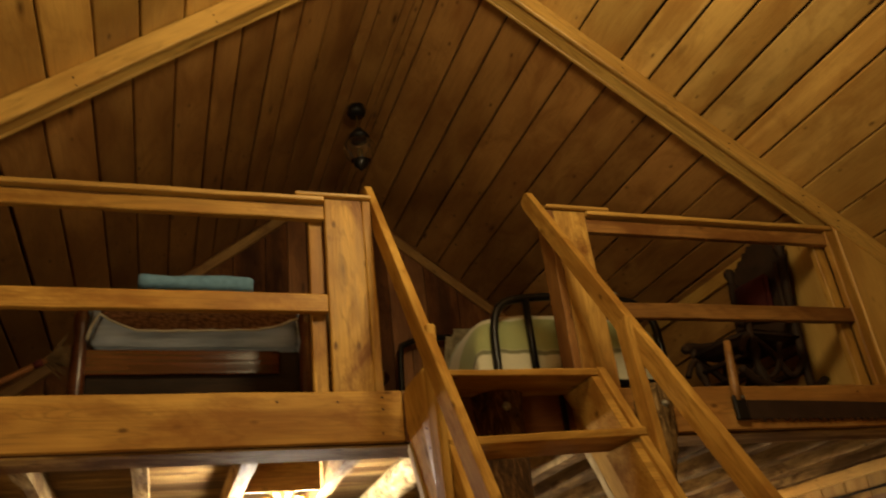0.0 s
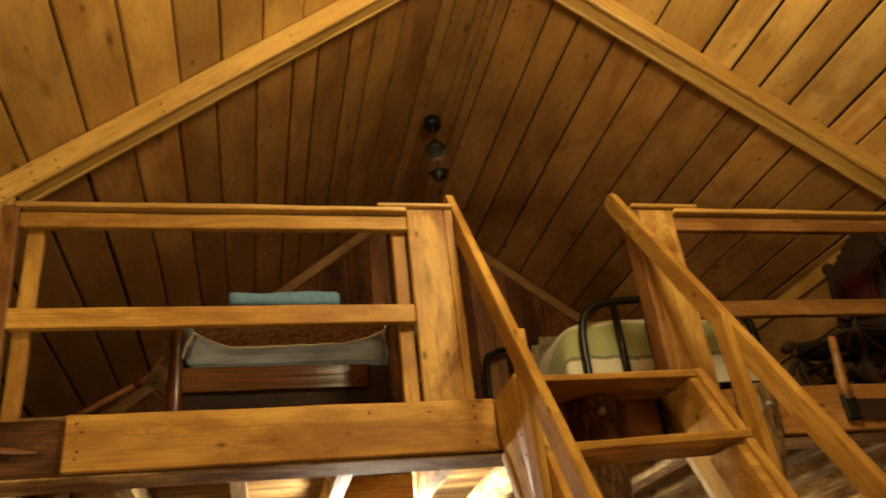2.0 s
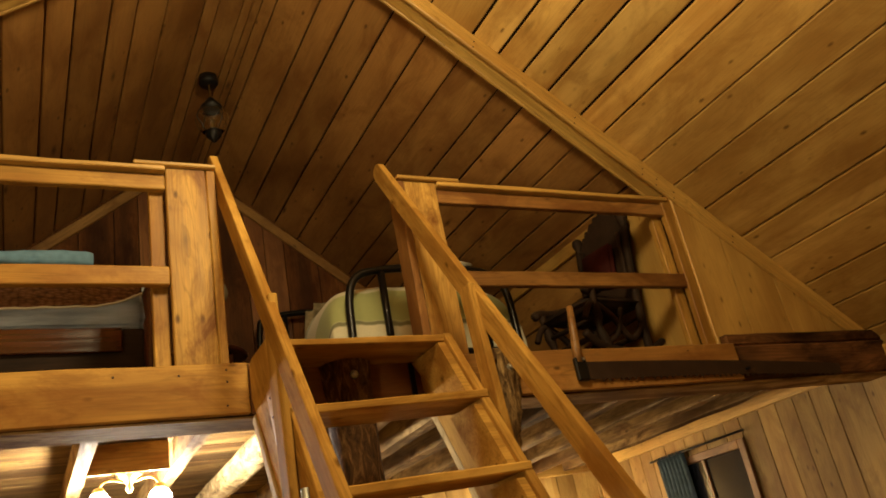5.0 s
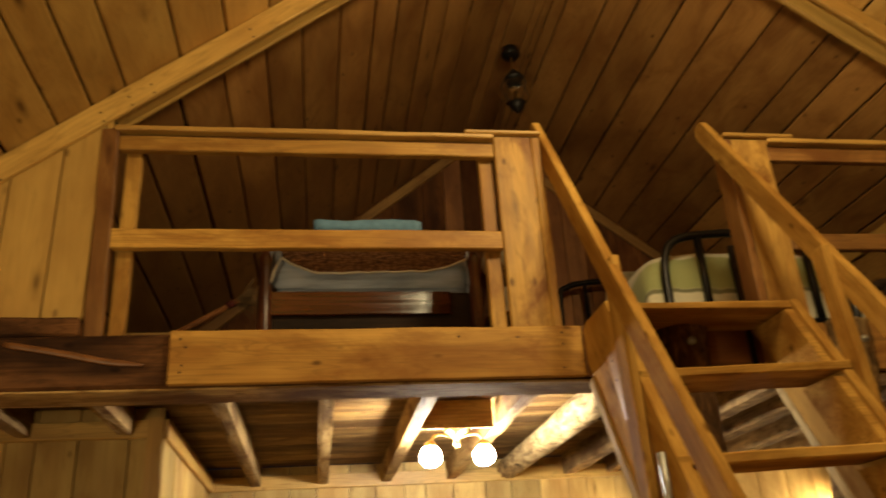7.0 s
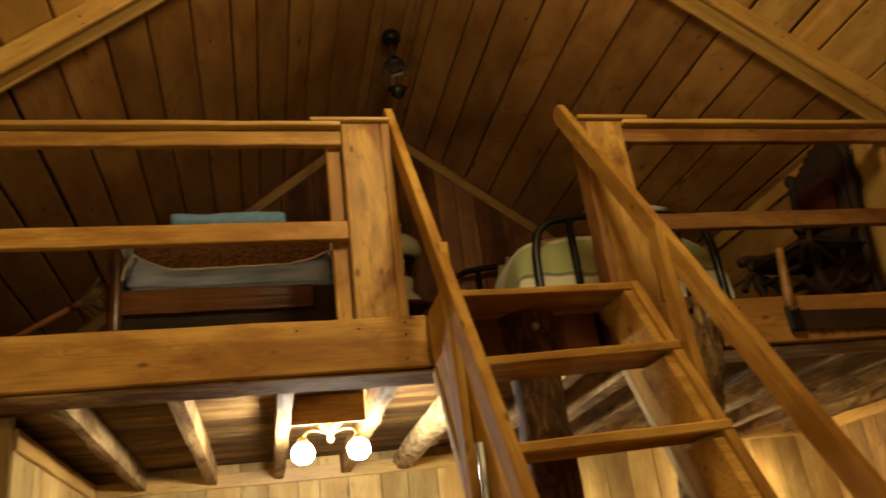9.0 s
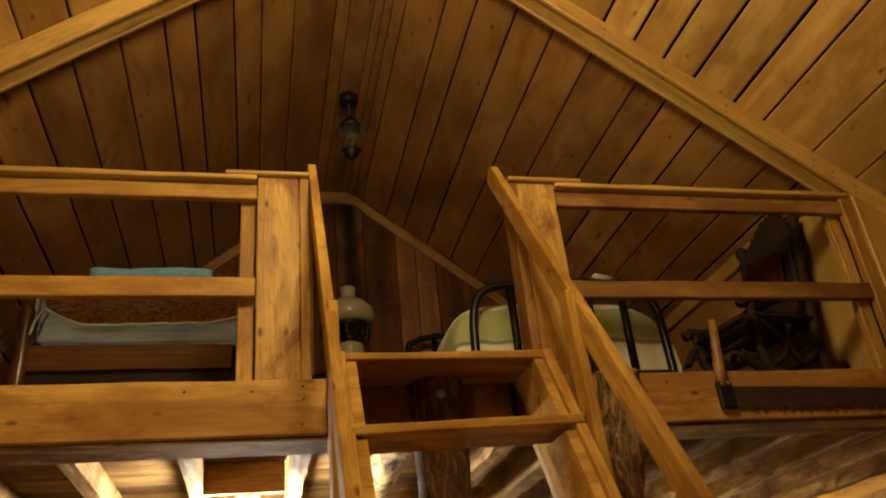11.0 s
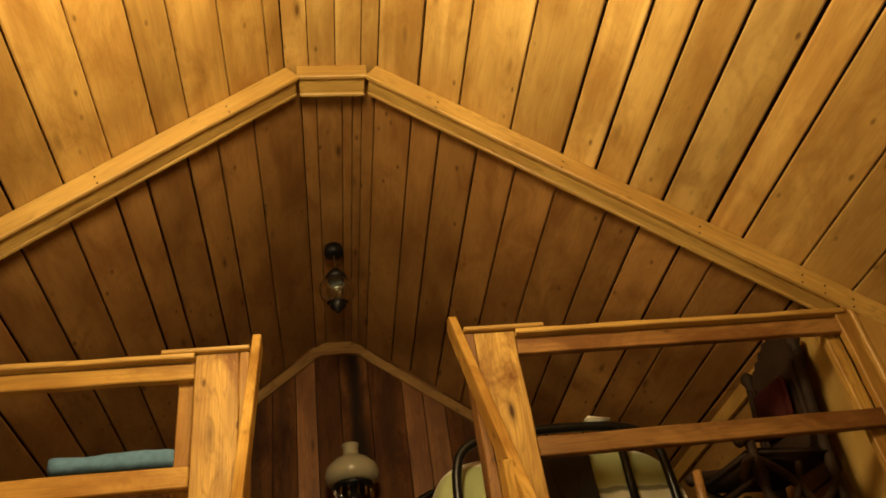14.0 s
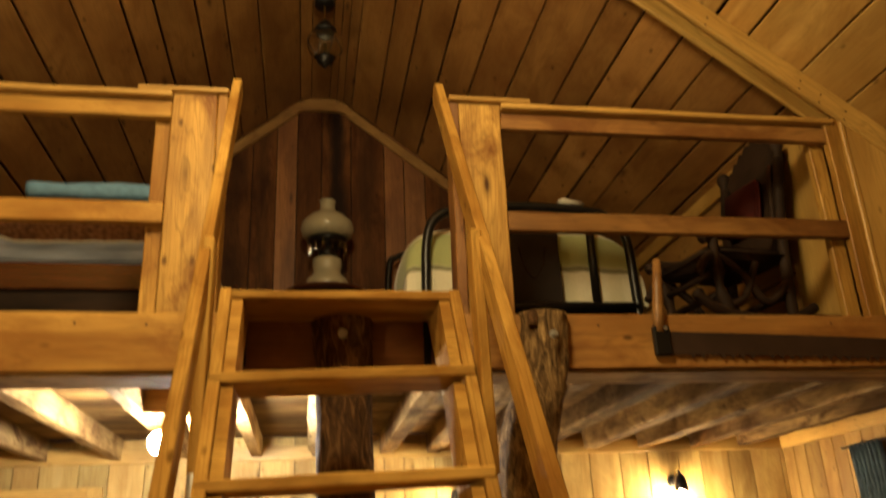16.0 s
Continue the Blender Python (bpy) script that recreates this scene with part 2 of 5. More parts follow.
curtain_mat = plain("blue_green_curtain", (0.17, 0.23, 0.25), 0.9, 0, 0.2, 0.5, 22.0, 0.5)
# stretched noise puts fold shading into the sheet's colour as darker streaks
sheet_mat = plain("pale_blue_sheet", (0.46, 0.50, 0.60), 0.85, 0, 0.2, 0.8, 8.0, 0.5, (0.5, 1, 3.2))
white_cord = plain("white_cord", (0.55, 0.5, 0.4), 0.9)
pillow_mat = plain("patterned_pillowcase", (0.34, 0.27, 0.16), 0.9, 0, 0.2, 1.0, 16.0, 0.4)
red_cloth = plain("red_cushion", (0.055, 0.008, 0.006), 0.85, 0, 0.2, 0.5, 20.0)
straw = plain("straw", (0.10, 0.055, 0.021), 0.9, 0, 0.2, 0.5, 60.0, 0.6)
globe_glow = glow("lit_globe", (1.0, 0.93, 0.80), 820.0)
bulb_glow = glow("lit_bulb", (1.0, 0.76, 0.42), 980.0)


def glass_mat(name, tint):
    m, nt, bsdf = nodes_of(name)
    bsdf.inputs["Base Color"].default_value = (*tint, 1)
    bsdf.inputs["Transmission Weight"].default_value = 1.0
    bsdf.inputs["Roughness"].default_value = 0.04
    bsdf.inputs["IOR"].default_value = 1.45
    return m


clear_glass = glass_mat("clear_glass", (0.95, 0.93, 0.88))
night_pane = plain("night_pane", (0.012, 0.012, 0.014), 0.08, 0, 0.6, 0.0)


def bark_material(name, gain, tan=(0.28, 0.165, 0.068), scale=(24, 24, 7), mid=((0.075, 0.036, 0.014), (0.17, 0.088, 0.034)), twist=1.8):
    m, nt, bsdf = nodes_of(name)
    tc = nt.nodes.new("ShaderNodeTexCoord")
    mp = nt.nodes.new("ShaderNodeMapping")
    mp.inputs["Scale"].default_value = scale
    nt.links.new(tc.outputs["Object"], mp.inputs["Vector"])
    n = add(nt, "ShaderNodeTexNoise", Scale=1.0, Detail=6.0, Roughness=0.75, Distortion=twist)
    nt.links.new(mp.outputs[0], n.inputs["Vector"])
    c = ramp(nt, n.outputs["Fac"], [(0.34, (0.02, 0.011, 0.006)), (0.5, tuple(c * gain for c in mid[0])), (0.62, tuple(c * gain for c in mid[1])), (0.74, tuple(c * gain for c in tan))])
    nt.links.new(c, bsdf.inputs["Base Color"])
    bsdf.inputs["Roughness"].default_value = 0.8
    bsdf.inputs["Specular IOR Level"].default_value = 0.1
    bp = add(nt, "ShaderNodeBump", Strength=0.8, Distance=0.012)
    nt.links.new(n.outputs["Fac"], bp.inputs["Height"])
    nt.links.new(bp.outputs[0], bsdf.inputs["Normal"])
    return m


bark = bark_material("dark_bark", 1.0)
pale_bark = bark_material("pale_bark", 1.9, (0.36, 0.26, 0.12), mid=((0.075, 0.043, 0.017), (0.17, 0.105, 0.042)))
log_bark = bark_material("bleached_bark", 1.0, (0.60, 0.48, 0.28), (14, 6, 14), ((0.30, 0.20, 0.09), (0.48, 0.36, 0.18)), 0.5)


def woven_material():
    m, nt, bsdf = nodes_of("brown_crochet")
    tc = nt.nodes.new("ShaderNodeTexCoord")
    mp = nt.nodes.new("ShaderNodeMapping")
    mp.inputs["Scale"].default_value = (0.5, 1.0, 1.25)
    nt.links.new(tc.outputs["Object"], mp.inputs["Vector"])
    v = add(nt, "ShaderNodeTexVoronoi", Scale=70.0, Randomness=0.75)
    n = add(nt, "ShaderNodeTexNoise", Scale=6.0, Detail=3.0)
    nt.links.new(mp.outputs[0], v.inputs["Vector"])
    nt.links.new(tc.outputs["Object"], n.inputs["Vector"])
    c = ramp(nt, v.outputs["Distance"], [(0.1, (0.40, 0.19, 0.085)), (0.5, (0.28, 0.12, 0.05)), (0.85, (0.10, 0.04, 0.018))])
    nt.links.new(mix(nt, math_node(nt, "MULTIPLY", n.outputs["Fac"], 0.5), c, (0.16, 0.07, 0.025)), bsdf.inputs["Base Color"])
    bsdf.inputs["Roughness"].default_value = 0.9
    bp = add(nt, "ShaderNodeBump", Strength=0.9, Distance=0.008)
    bp.invert = True
    nt.links.new(v.outputs["Distance"], bp.inputs["Height"])
    nt.links.new(bp.outputs[0], bsdf.inputs["Normal"])
    return m


crochet = woven_material()


def quilt_material():
    """Green and cream plaid with thin dark lines, by local x and z."""
    m, nt, bsdf = nodes_of("plaid_quilt")
    tc = nt.nodes.new("ShaderNodeTexCoord")
    sep = nt.nodes.new("ShaderNodeSeparateXYZ")
    nt.links.new(tc.outputs["UV"], sep.inputs[0])
    green, cream = (0.34, 0.36, 0.15), (0.68, 0.62, 0.46)
    wav = add(nt, "ShaderNodeTexNoise", Scale=9.0, Detail=2.0)
    nt.links.new(tc.outputs["Object"], wav.inputs["Vector"])
    up = math_node(nt, "ADD", sep.outputs["Y"], math_node(nt, "MULTIPLY", wav.outputs["Fac"], 0.05))
    fz = math_node(nt, "FRACT", math_node(nt, "MULTIPLY", up, 2.02))
    fx = math_node(nt, "FRACT", math_node(nt, "MULTIPLY", sep.outputs["X"], 4.2))
    bz = ramp(nt, fz, [(0.0, (0, 0, 0)), (0.44, (0, 0, 0)), (0.48, (1, 1, 1)), (0.96, (1, 1, 1)), (1.0, (0, 0, 0))])
    bx = ramp(nt, fx, [(0.0, (0, 0, 0)), (0.3, (0, 0, 0)), (0.36, (0.15, 0.15, 0.15)), (0.62, (0.15, 0.15, 0.15)), (0.68, (0, 0, 0))])
    col = mix(nt, bz, cream, green)
    col = mix(nt, bx, col, (0.40, 0.40, 0.17))
    lz = ramp(nt, fz, [(0.40, (0, 0, 0)), (0.42, (1, 1, 1)), (0.45, (1, 1, 1)), (0.47, (0, 0, 0))])
    col = mix(nt, math_node(nt, "MULTIPLY", lz, 0.85), col, (0.08, 0.08, 0.03))
    n = add(nt, "ShaderNodeTexNoise", Scale=90.0, Detail=3.0)
    nt.links.new(tc.outputs["Object"], n.inputs["Vector"])
    col = mix(nt, math_node(nt, "MULTIPLY", n.outputs["Fac"], 0.3), col, (0.2, 0.2, 0.1))
    nt.links.new(col, bsdf.inputs["Base Color"])
    bsdf.inputs["Roughness"].default_value = 0.9
    bsdf.inputs["Sheen Weight"].default_value = 0.2
    bp = add(nt, "ShaderNodeBump", Strength=0.4, Distance=0.004)
    nt.links.new(n.outputs["Fac"], bp.inputs["Height"])
    nt.links.new(bp.outputs[0], bsdf.inputs["Normal"])
    return m


quilt = quilt_material()


# ---- building helpers ----
def world_of(ob):
    m = ob.matrix_basis.copy()
    while ob.parent:
        ob = ob.parent
        m = ob.matrix_basis @ m
    return m


def mesh_of(bm, name, smooth=False):
    me = bpy.data.meshes.new(name)
    bm.to_mesh(me)
    bm.free()
    if smooth:
        for p in me.polygons:
            p.use_smooth = True
    return me


def place(ob, m, parent=None):
    ob.parent = parent
    ob.matrix_basis = world_of(parent).inverted() @ m if parent else m
    return ob


def part(name, bm, material, parent=None, label="", at=None, smooth=False):
    """One bmesh, or a mesh, as one mesh object under a thing or part, at a world pose."""
    me = bm if isinstance(bm, bpy.types.Mesh) else mesh_of(bm, name, smooth)
    if not me.materials:
        me.materials.append(material)
    ob = place(new(name, me), at or Matrix(), parent)
    if label:
        ob["label"] = label
    return ob


def thing(name, at, label, category, group="", kind=""):
    ob = new(name)
    ob.empty_display_size = 0.05
    ob.matrix_basis = Matrix.Translation(at)
    return tagged(ob, label, category, group, kind)


def box(sx, sy, sz, bevel=0.004, seg=1):
    bm = bmesh.new()
    bmesh.ops.create_cube(bm, size=1.0)
    bmesh.ops.scale(bm, vec=(sx, sy, sz), verts=bm.verts)
    if bevel:
        bmesh.ops.bevel(bm, geom=bm.edges[:], offset=min(bevel, 0.45 * min(sx, sy, sz)), segments=seg, affect="EDGES")
    if sx > 0.45 and bevel:
        WARP[0] += 1.7
        n = min(14, int(sx / 0.12))
        for k in range(1, n):
            bmesh.ops.bisect_plane(bm, geom=bm.verts[:] + bm.edges[:] + bm.faces[:], plane_co=(sx * (k / n - 0.5), 0, 0), plane_no=(1, 0, 0))
        for v in bm.verts:
            v.co.y += 0.0036 * noise.noise(Vector((v.co.x * 4 + WARP[0], 3.1 * (v.co.y > 0), v.co.z)))
            v.co.z += 0.0044 * noise.noise(Vector((v.co.x * 5 + WARP[0] * 2, 7.7 * (v.co.z > 0), 0.0)))
    return bm


WARP = [0.0]


def board(name, a, b, wide, thick, material, parent=None, label="", side=(0, 1, 0), bevel=0.004):
    """A board from a to b: local x along it, thickness towards side, width across both."""
    a, b = Vector(a), Vector(b)
    x = (b - a).normalized()
    y = Vector(side)
    y = (y - y.dot(x) * x).normalized()
    z = x.cross(y)
    m = Matrix((x, y, z)).transposed().to_4x4()
    m.translation = (a + b) / 2
    return part(name, box((b - a).length, thick, wide, bevel), material, parent, label, m)


def slab(name, lo, hi, material, parent=None, label="", long="X", bevel=0.004):
    """An upright box between two corners, with its grain along one axis."""
    lo, hi = Vector(lo), Vector(hi)
    c, s = (lo + hi) / 2, hi - lo
    if long == "X":
        d, m = (s.x, s.y, s.z), Matrix()
    elif long == "Y":
        d, m = (s.y, s.x, s.z), Matrix.Rotation(math.pi / 2, 4, "Z")
    else:
        d, m = (s.z, s.y, s.x), Matrix.Rotation(-math.pi / 2, 4, "Y")
    return part(name, box(*d, bevel), material, parent, label, Matrix.Translation(c) @ m)


def tube(points, r, seg=10, closed_ends=True):
    bm = bmesh.new()
    pts = [Vector(p) for p in points]
    radii = r if isinstance(r, (list, tuple)) else [r] * len(pts)
    rings = []
    up = None
    for k, p in enumerate(pts):
        d = (pts[min(k + 1, len(pts) - 1)] - pts[max(k - 1, 0)]).normalized()
        if up is None:
            up = d.orthogonal().normalized()
        up = (up - up.dot(d) * d).normalized()
        w = d.cross(up)
        rings.append([bm.verts.new(p + radii[k] * (math.cos(2 * math.pi * j / seg) * up + math.sin(2 * math.pi * j / seg) * w)) for j in range(seg)])
    for a, b in zip(rings, rings[1:]):
        for j in range(seg):
            bm.faces.new((a[j], a[(j + 1) % seg], b[(j + 1) % seg], b[j]))
    if closed_ends:
        bm.faces.new(rings[0][::-1])
        bm.faces.new(rings[-1])
    bmesh.ops.recalc_face_normals(bm, faces=bm.faces)
    return bm


def curve_points(pts, n=8):
    """A smooth line through the points."""
    pts = [Vector(p) for p in pts]
    out = []
    for k in range(len(pts) - 1):
        p0, p1, p2, p3 = pts[max(k - 1, 0)], pts[k], pts[k + 1], pts[min(k + 2, len(pts) - 1)]
        for j in range(n):
            t = j / n
            out.append(0.5 * ((2 * p1) + (p2 - p0) * t + (2 * p0 - 5 * p1 + 4 * p2 - p3) * t * t + (3 * p1 - p0 - 3 * p2 + p3) * t ** 3))
    return out + [pts[-1]]


def lathe(profile, seg=32, caps=True):
    bm = bmesh.new()
    rings = [[bm.verts.new((r * math.cos(2 * math.pi * j / seg), r * math.sin(2 * math.pi * j / seg), z)) for j in range(seg)] for r, z in profile]
    for a, b in zip(rings, rings[1:]):
        for j in range(seg):
            bm.faces.new((a[j], a[(j + 1) % seg], b[(j + 1) % seg], b[j]))
    if caps:
        bm.faces.new(rings[0][::-1])
        bm.faces.new(rings[-1])
    return bm


def log_mesh(points, radii, seed, seg=28, rough=0.09):
    """A barked log: ridged, uneven, slightly crooked."""
    pts = curve_points(points, 10)
    n = len(pts)
    bm = bmesh.new()
    rings = []
    for k, p in enumerate(pts):
        f = k / (n - 1) * (len(radii) - 1)
        i = min(int(f), len(radii) - 2)
        r = radii[i] + (radii[i + 1] - radii[i]) * (f - i)
        d = (pts[min(k + 1, n - 1)] - pts[max(k - 1, 0)]).normalized()
        u = Vector((1, 0, 0)) if abs(d.x) < 0.8 else Vector((0, 0, 1))
        u = (u - u.dot(d) * d).normalized()
        w = d.cross(u)
        ring = []
        for j in range(seg):
            a = 2 * math.pi * j / seg
            q = Vector((math.cos(a) * 3.0, math.sin(a) * 3.0, k * 0.16 + seed * 9.1))
            rr = r * (1 + rough * noise.noise(q * 2.0) + rough * 0.6 * noise.noise(q * 5.0))
            ring.append(bm.verts.new(p + rr * (math.cos(a) * u + math.sin(a) * w)))
        rings.append(ring)
    for a, b in zip(rings, rings[1:]):
        for j in range(seg):
            bm.faces.new((a[j], a[(j + 1) % seg], b[(j + 1) % seg], b[j]))
    bm.faces.new(rings[0][::-1])
    bm.faces.new(rings[-1])
    bmesh.ops.recalc_face_normals(bm, faces=bm.faces)
    return bm


# ---- the large structure ----
X0, SL, RZ, RH = 0.018, 0.788, 4.955, 0.16     # ridge line, roof slope, ridge height, half width of the flat ridge board
ANG = math.atan(SL)
RZF = 4.898                                    # the flat ridge hangs lower over the main room
RHF = RH + (RZ - RZF) / SL
WR, WL, WB, WF, GB = 3.45, -3.45, 2.95, -6.2, 2.83   # walls right, left, back, front; gable of the loft
FLOOR2 = 2.43


def roof_z(x):
    return RZ - SL * max(0.0, abs(x - X0) - RH)


def ceiling_slope(name, side, joints, y0, y1, label):
    """Planks along y under one roof slope; joints are distances from the ridge."""
    bm = bmesh.new()
    rng = random.Random(name)
    nrm = Vector((side * math.sin(ANG), 0, math.cos(ANG)))
    edges = joints + [3.75]
    last = RH if "loft" in name else RHF
    for e in edges:
        g = rng.choice((0.005, 0.008, 0.010, 0.012))
        sag = rng.uniform(0, 0.004)
        a, b = last + g * 0.5, e - g * 0.5
        last = e
        vs = []
        for y in (y0, y1):
            for d, h in ((a, 0.004), (a + 0.005, 0.0), (b - 0.005, 0.0), (b, 0.004), (b, 0.022), (a, 0.022)):
                x = X0 + side * d
                vs.append(bm.verts.new(Vector((x, y, RZ - SL * (d - RH))) + nrm * (h - sag)))
        for k in range(6):
            bm.faces.new((vs[k], vs[(k + 1) % 6], vs[6 + (k + 1) % 6], vs[6 + k]))
        bm.faces.new(vs[:6])
        bm.faces.new(vs[6:])
    bmesh.ops.recalc_face_normals(bm, faces=bm.faces)
    return tagged(part(name, bm, loft_wood if "loft" in name else lit_ceiling if side > 0 else ceiling_wood), label, "ceiling", kind="structure")


BACK_R = [0.228, 0.411, 0.55, 0.729, 0.908, 1.09, 1.312, 1.448, 1.62, 1.752, 1.925, 2.062, 2.3, 2.5, 2.68, 2.9, 3.1, 3.3]
BACK_L = [0.41, 0.586, 0.725, 0.906, 1.038, 1.22, 1.402, 1.57, 1.75, 1.932, 2.112, 2.3, 2.52, 2.74, 2.93, 3.12, 3.33]
FRONT_R = [0.43, 0.622, 0.85, 1.075, 1.216, 1.35, 1.488, 1.668, 1.80, 2.015, 2.20, 2.38, 2.6, 2.77, 2.98, 3.15, 3.35]
FRONT_L = [0.313, 0.50, 0.686, 0.822, 1.005, 1.188, 1.368, 1.54, 1.71, 1.893, 2.093, 2.215, 2.33, 2.50, 2.635, 2.8, 2.98, 3.2, 3.38]
SPLIT = 0.08
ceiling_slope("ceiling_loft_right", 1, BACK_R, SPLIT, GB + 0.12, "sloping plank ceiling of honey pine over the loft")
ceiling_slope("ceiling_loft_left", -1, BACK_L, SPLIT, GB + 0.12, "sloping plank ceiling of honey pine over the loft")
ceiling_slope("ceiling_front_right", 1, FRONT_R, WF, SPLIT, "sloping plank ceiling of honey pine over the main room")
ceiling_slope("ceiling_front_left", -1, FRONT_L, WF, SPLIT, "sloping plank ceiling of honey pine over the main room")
def ridge_boards(name, y0, y1, z, cuts, material, label):
    bm = bmesh.new()
    for a, b in zip(cuts, cuts[1:]):
        t = box(b - a - 0.004, y1 - y0, 0.02, 0.003)
        bmesh.ops.translate(t, verts=t.verts, vec=(X0 + (a + b) / 2, (y0 + y1) / 2, z + 0.0085))
        me = mesh_of(t, "strip")
        bm.from_mesh(me)
        bpy.data.meshes.remove(me)
    tagged(part(name, bm, material), label, "ceiling", kind="structure")


ridge_boards("ceiling_loft_ridge", SPLIT, GB + 0.12, RZ, (-RH - 0.004, -0.083, 0.056, 0.112, RH + 0.004), loft_wood, "flat ridge boards of pine over the loft, tinted darker as shade")
ridge_boards("ceiling_front_ridge", WF, SPLIT, RZF, (-RHF - 0.004, -0.115, 0.02, 0.15, RHF + 0.004), lit_ceiling, "flat ridge boards of honey pine over the main room")
bm = bmesh.new()
prof = [(-3.8, RZ - SL * (3.8 - RH)), (-RH, RZ), (RH, RZ), (3.8, RZ - SL * (3.8 - RH))]
rows = [[bm.verts.new((X0 + d, y, z + h)) for d, z in prof] for y in (WF - 0.1, WB + 0.1) for h in (0.045, 0.16)]
for k in range(3):
    bm.faces.new((rows[0][k], rows[0][k + 1], rows[2][k + 1], rows[2][k]))
    bm.faces.new((rows[1][k], rows[1][k + 1], rows[3][k + 1], rows[3][k]))
tagged(part("roof", bm, gap_dark), "dark boarding behind the ceiling planks", "roof", kind="structure")


def boarded_wall(name, origin, along, length, z0, z1, material, label, seed, widths=(0.13, 0.24), top=None, normal=(0, -1, 0), joints=None, others=None):
    """A backing sheet with upright planks on it, each a piece; top gives the height at a place along it."""
    wall = thing(name, origin, label, "wall", kind="structure")
    o, u, n = Vector(origin), Vector(along), Vector(normal)
    rng = random.Random(seed)
    m = Matrix((u, -n, Vector((0, 0, 1)))).transposed().to_4x4()
    steps = [0.0]
    if joints:
        steps += joints
    while steps[-1] < length - 0.001:
        steps.append(min(length, steps[-1] + rng.uniform(*widths)))
    back = bmesh.new()
    for s0, s1 in zip(steps, steps[1:]):
        face_mat = others(o.x + (s0 + s1) / 2) if others else material
        t0, t1 = (top(s0), top(s1)) if top else (z1, z1)
        for face, (d0, d1, out) in (("plank", (0.002, 0.002, 0.022)), ("back", (0, 0, 0))):
            lo, hi = s0 + d0, s1 - d1
            if face == "plank":
                dz = rng.uniform(-0.002, 0.003)
                p = bmesh.new()
                h = rng.uniform(-0.002, 0.002)
                quad = [(z0, lo), (z0, hi), (t1, hi), (t0, lo)]
                c = ((lo + hi) / 2, (z0 + (t0 + t1) / 2) / 2)
                a = [p.verts.new((z - c[1], 0.0, -(s - c[0]))) for z, s in quad]
                b = [p.verts.new((z - c[1], -(out + h), -((s - c[0]) * (1 - 0.003 / max(0.02, hi - lo))))) for z, s in quad]
                p.faces.new(a[::-1])
                p.faces.new(b)
                for k in range(4):
                    p.faces.new((a[k], a[(k + 1) % 4], b[(k + 1) % 4], b[k]))
                bmesh.ops.recalc_face_normals(p, faces=p.faces)
                turn = Matrix(((0, 0, -1, 0), (0, 1, 0, 0), (1, 0, 0, 0), (0, 0, 0, 1)))
                at = Matrix.Translation(o) @ m @ Matrix.Translation((c[0], 0, c[1] - o.z)) @ turn
                part("plank", p, face_mat, wall, at=at)
            else:
                q = [back.verts.new(v) for v in ((lo, 0.0, z0 - o.z), (hi, 0.0, z0 - o.z), (hi, 0.0, t1 - o.z), (lo, 0.0, t0 - o.z))]
                r = [back.verts.new((v.co.x, 0.09, v.co.z)) for v in q]
                back.faces.new(q)
                back.faces.new(r[::-1])
                for k in range(4):
                    back.faces.new((q[k], q[(k + 1) % 4], r[(k + 1) % 4], r[k]))
    part("backing", back, gap_dark, wall, at=Matrix.Translation(o) @ m)
    return wall


# ground floor
ground = thing("floor", (0, 0, 0), "worn pine plank floor", "floor", kind="structure")
x = WL
while x < WR:
    slab("plank", (x + 0.002, WF, -0.04), (min(x + 0.22, WR), WB, 0.0), deck_wood, ground, long="Y", bevel=0.003)
    x += 0.224

boarded_wall("wall_back", (WL, WB, 0), (1, 0, 0), WR - WL, 0, 2.395, wall_wood, "pale pine board wall under the loft", 3)
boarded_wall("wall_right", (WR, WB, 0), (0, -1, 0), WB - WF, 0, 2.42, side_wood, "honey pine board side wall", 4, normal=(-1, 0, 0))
boarded_wall("wall_left", (WL, WF, 0), (0, 1, 0), WB - WF, 0, 2.42, wall_wood, "pale pine board side wall", 5, normal=(1, 0, 0), widths=(0.3, 0.5))
boarded_wall("wall_front", (WR, WF, 0), (-1, 0, 0), WR - WL, 0, 2.5, wall_wood, "pale pine board end wall", 6, normal=(0, 1, 0), widths=(0.4, 0.6), top=lambda s: roof_z(WR - s) + 0.03)
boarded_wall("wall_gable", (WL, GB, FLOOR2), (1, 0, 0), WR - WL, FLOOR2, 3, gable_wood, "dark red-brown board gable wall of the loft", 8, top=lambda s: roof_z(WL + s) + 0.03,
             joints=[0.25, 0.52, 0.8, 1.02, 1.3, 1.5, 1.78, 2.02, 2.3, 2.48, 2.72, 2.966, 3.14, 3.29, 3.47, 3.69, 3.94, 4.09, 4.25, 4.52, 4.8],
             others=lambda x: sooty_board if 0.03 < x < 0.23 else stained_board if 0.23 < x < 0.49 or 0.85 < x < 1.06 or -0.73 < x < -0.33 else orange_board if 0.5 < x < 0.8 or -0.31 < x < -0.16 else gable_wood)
# closet under the loft
boarded_wall("wall_closet_front", (WL, 1.16, 0), (1, 0, 0), -2.03 - WL, 0, 2.396, wall_wood, "pale pine board closet wall under the loft", 9)
boarded_wall("wall_closet_side", (-2.05, 1.14, 0), (0, 1, 0), WB - 1.14, 0, 2.28, wall_wood, "pale pine board closet side wall", 10, normal=(1, 0, 0))
trim = thing("trim_closet", (-2.03, 1.14, 2.3), "pale pine trim boards round the closet top", "trim", kind="structure")
slab("trim_board", (WL, 1.11, 2.25), (-2.03, 1.137, 2.335), trim_wood, trim)
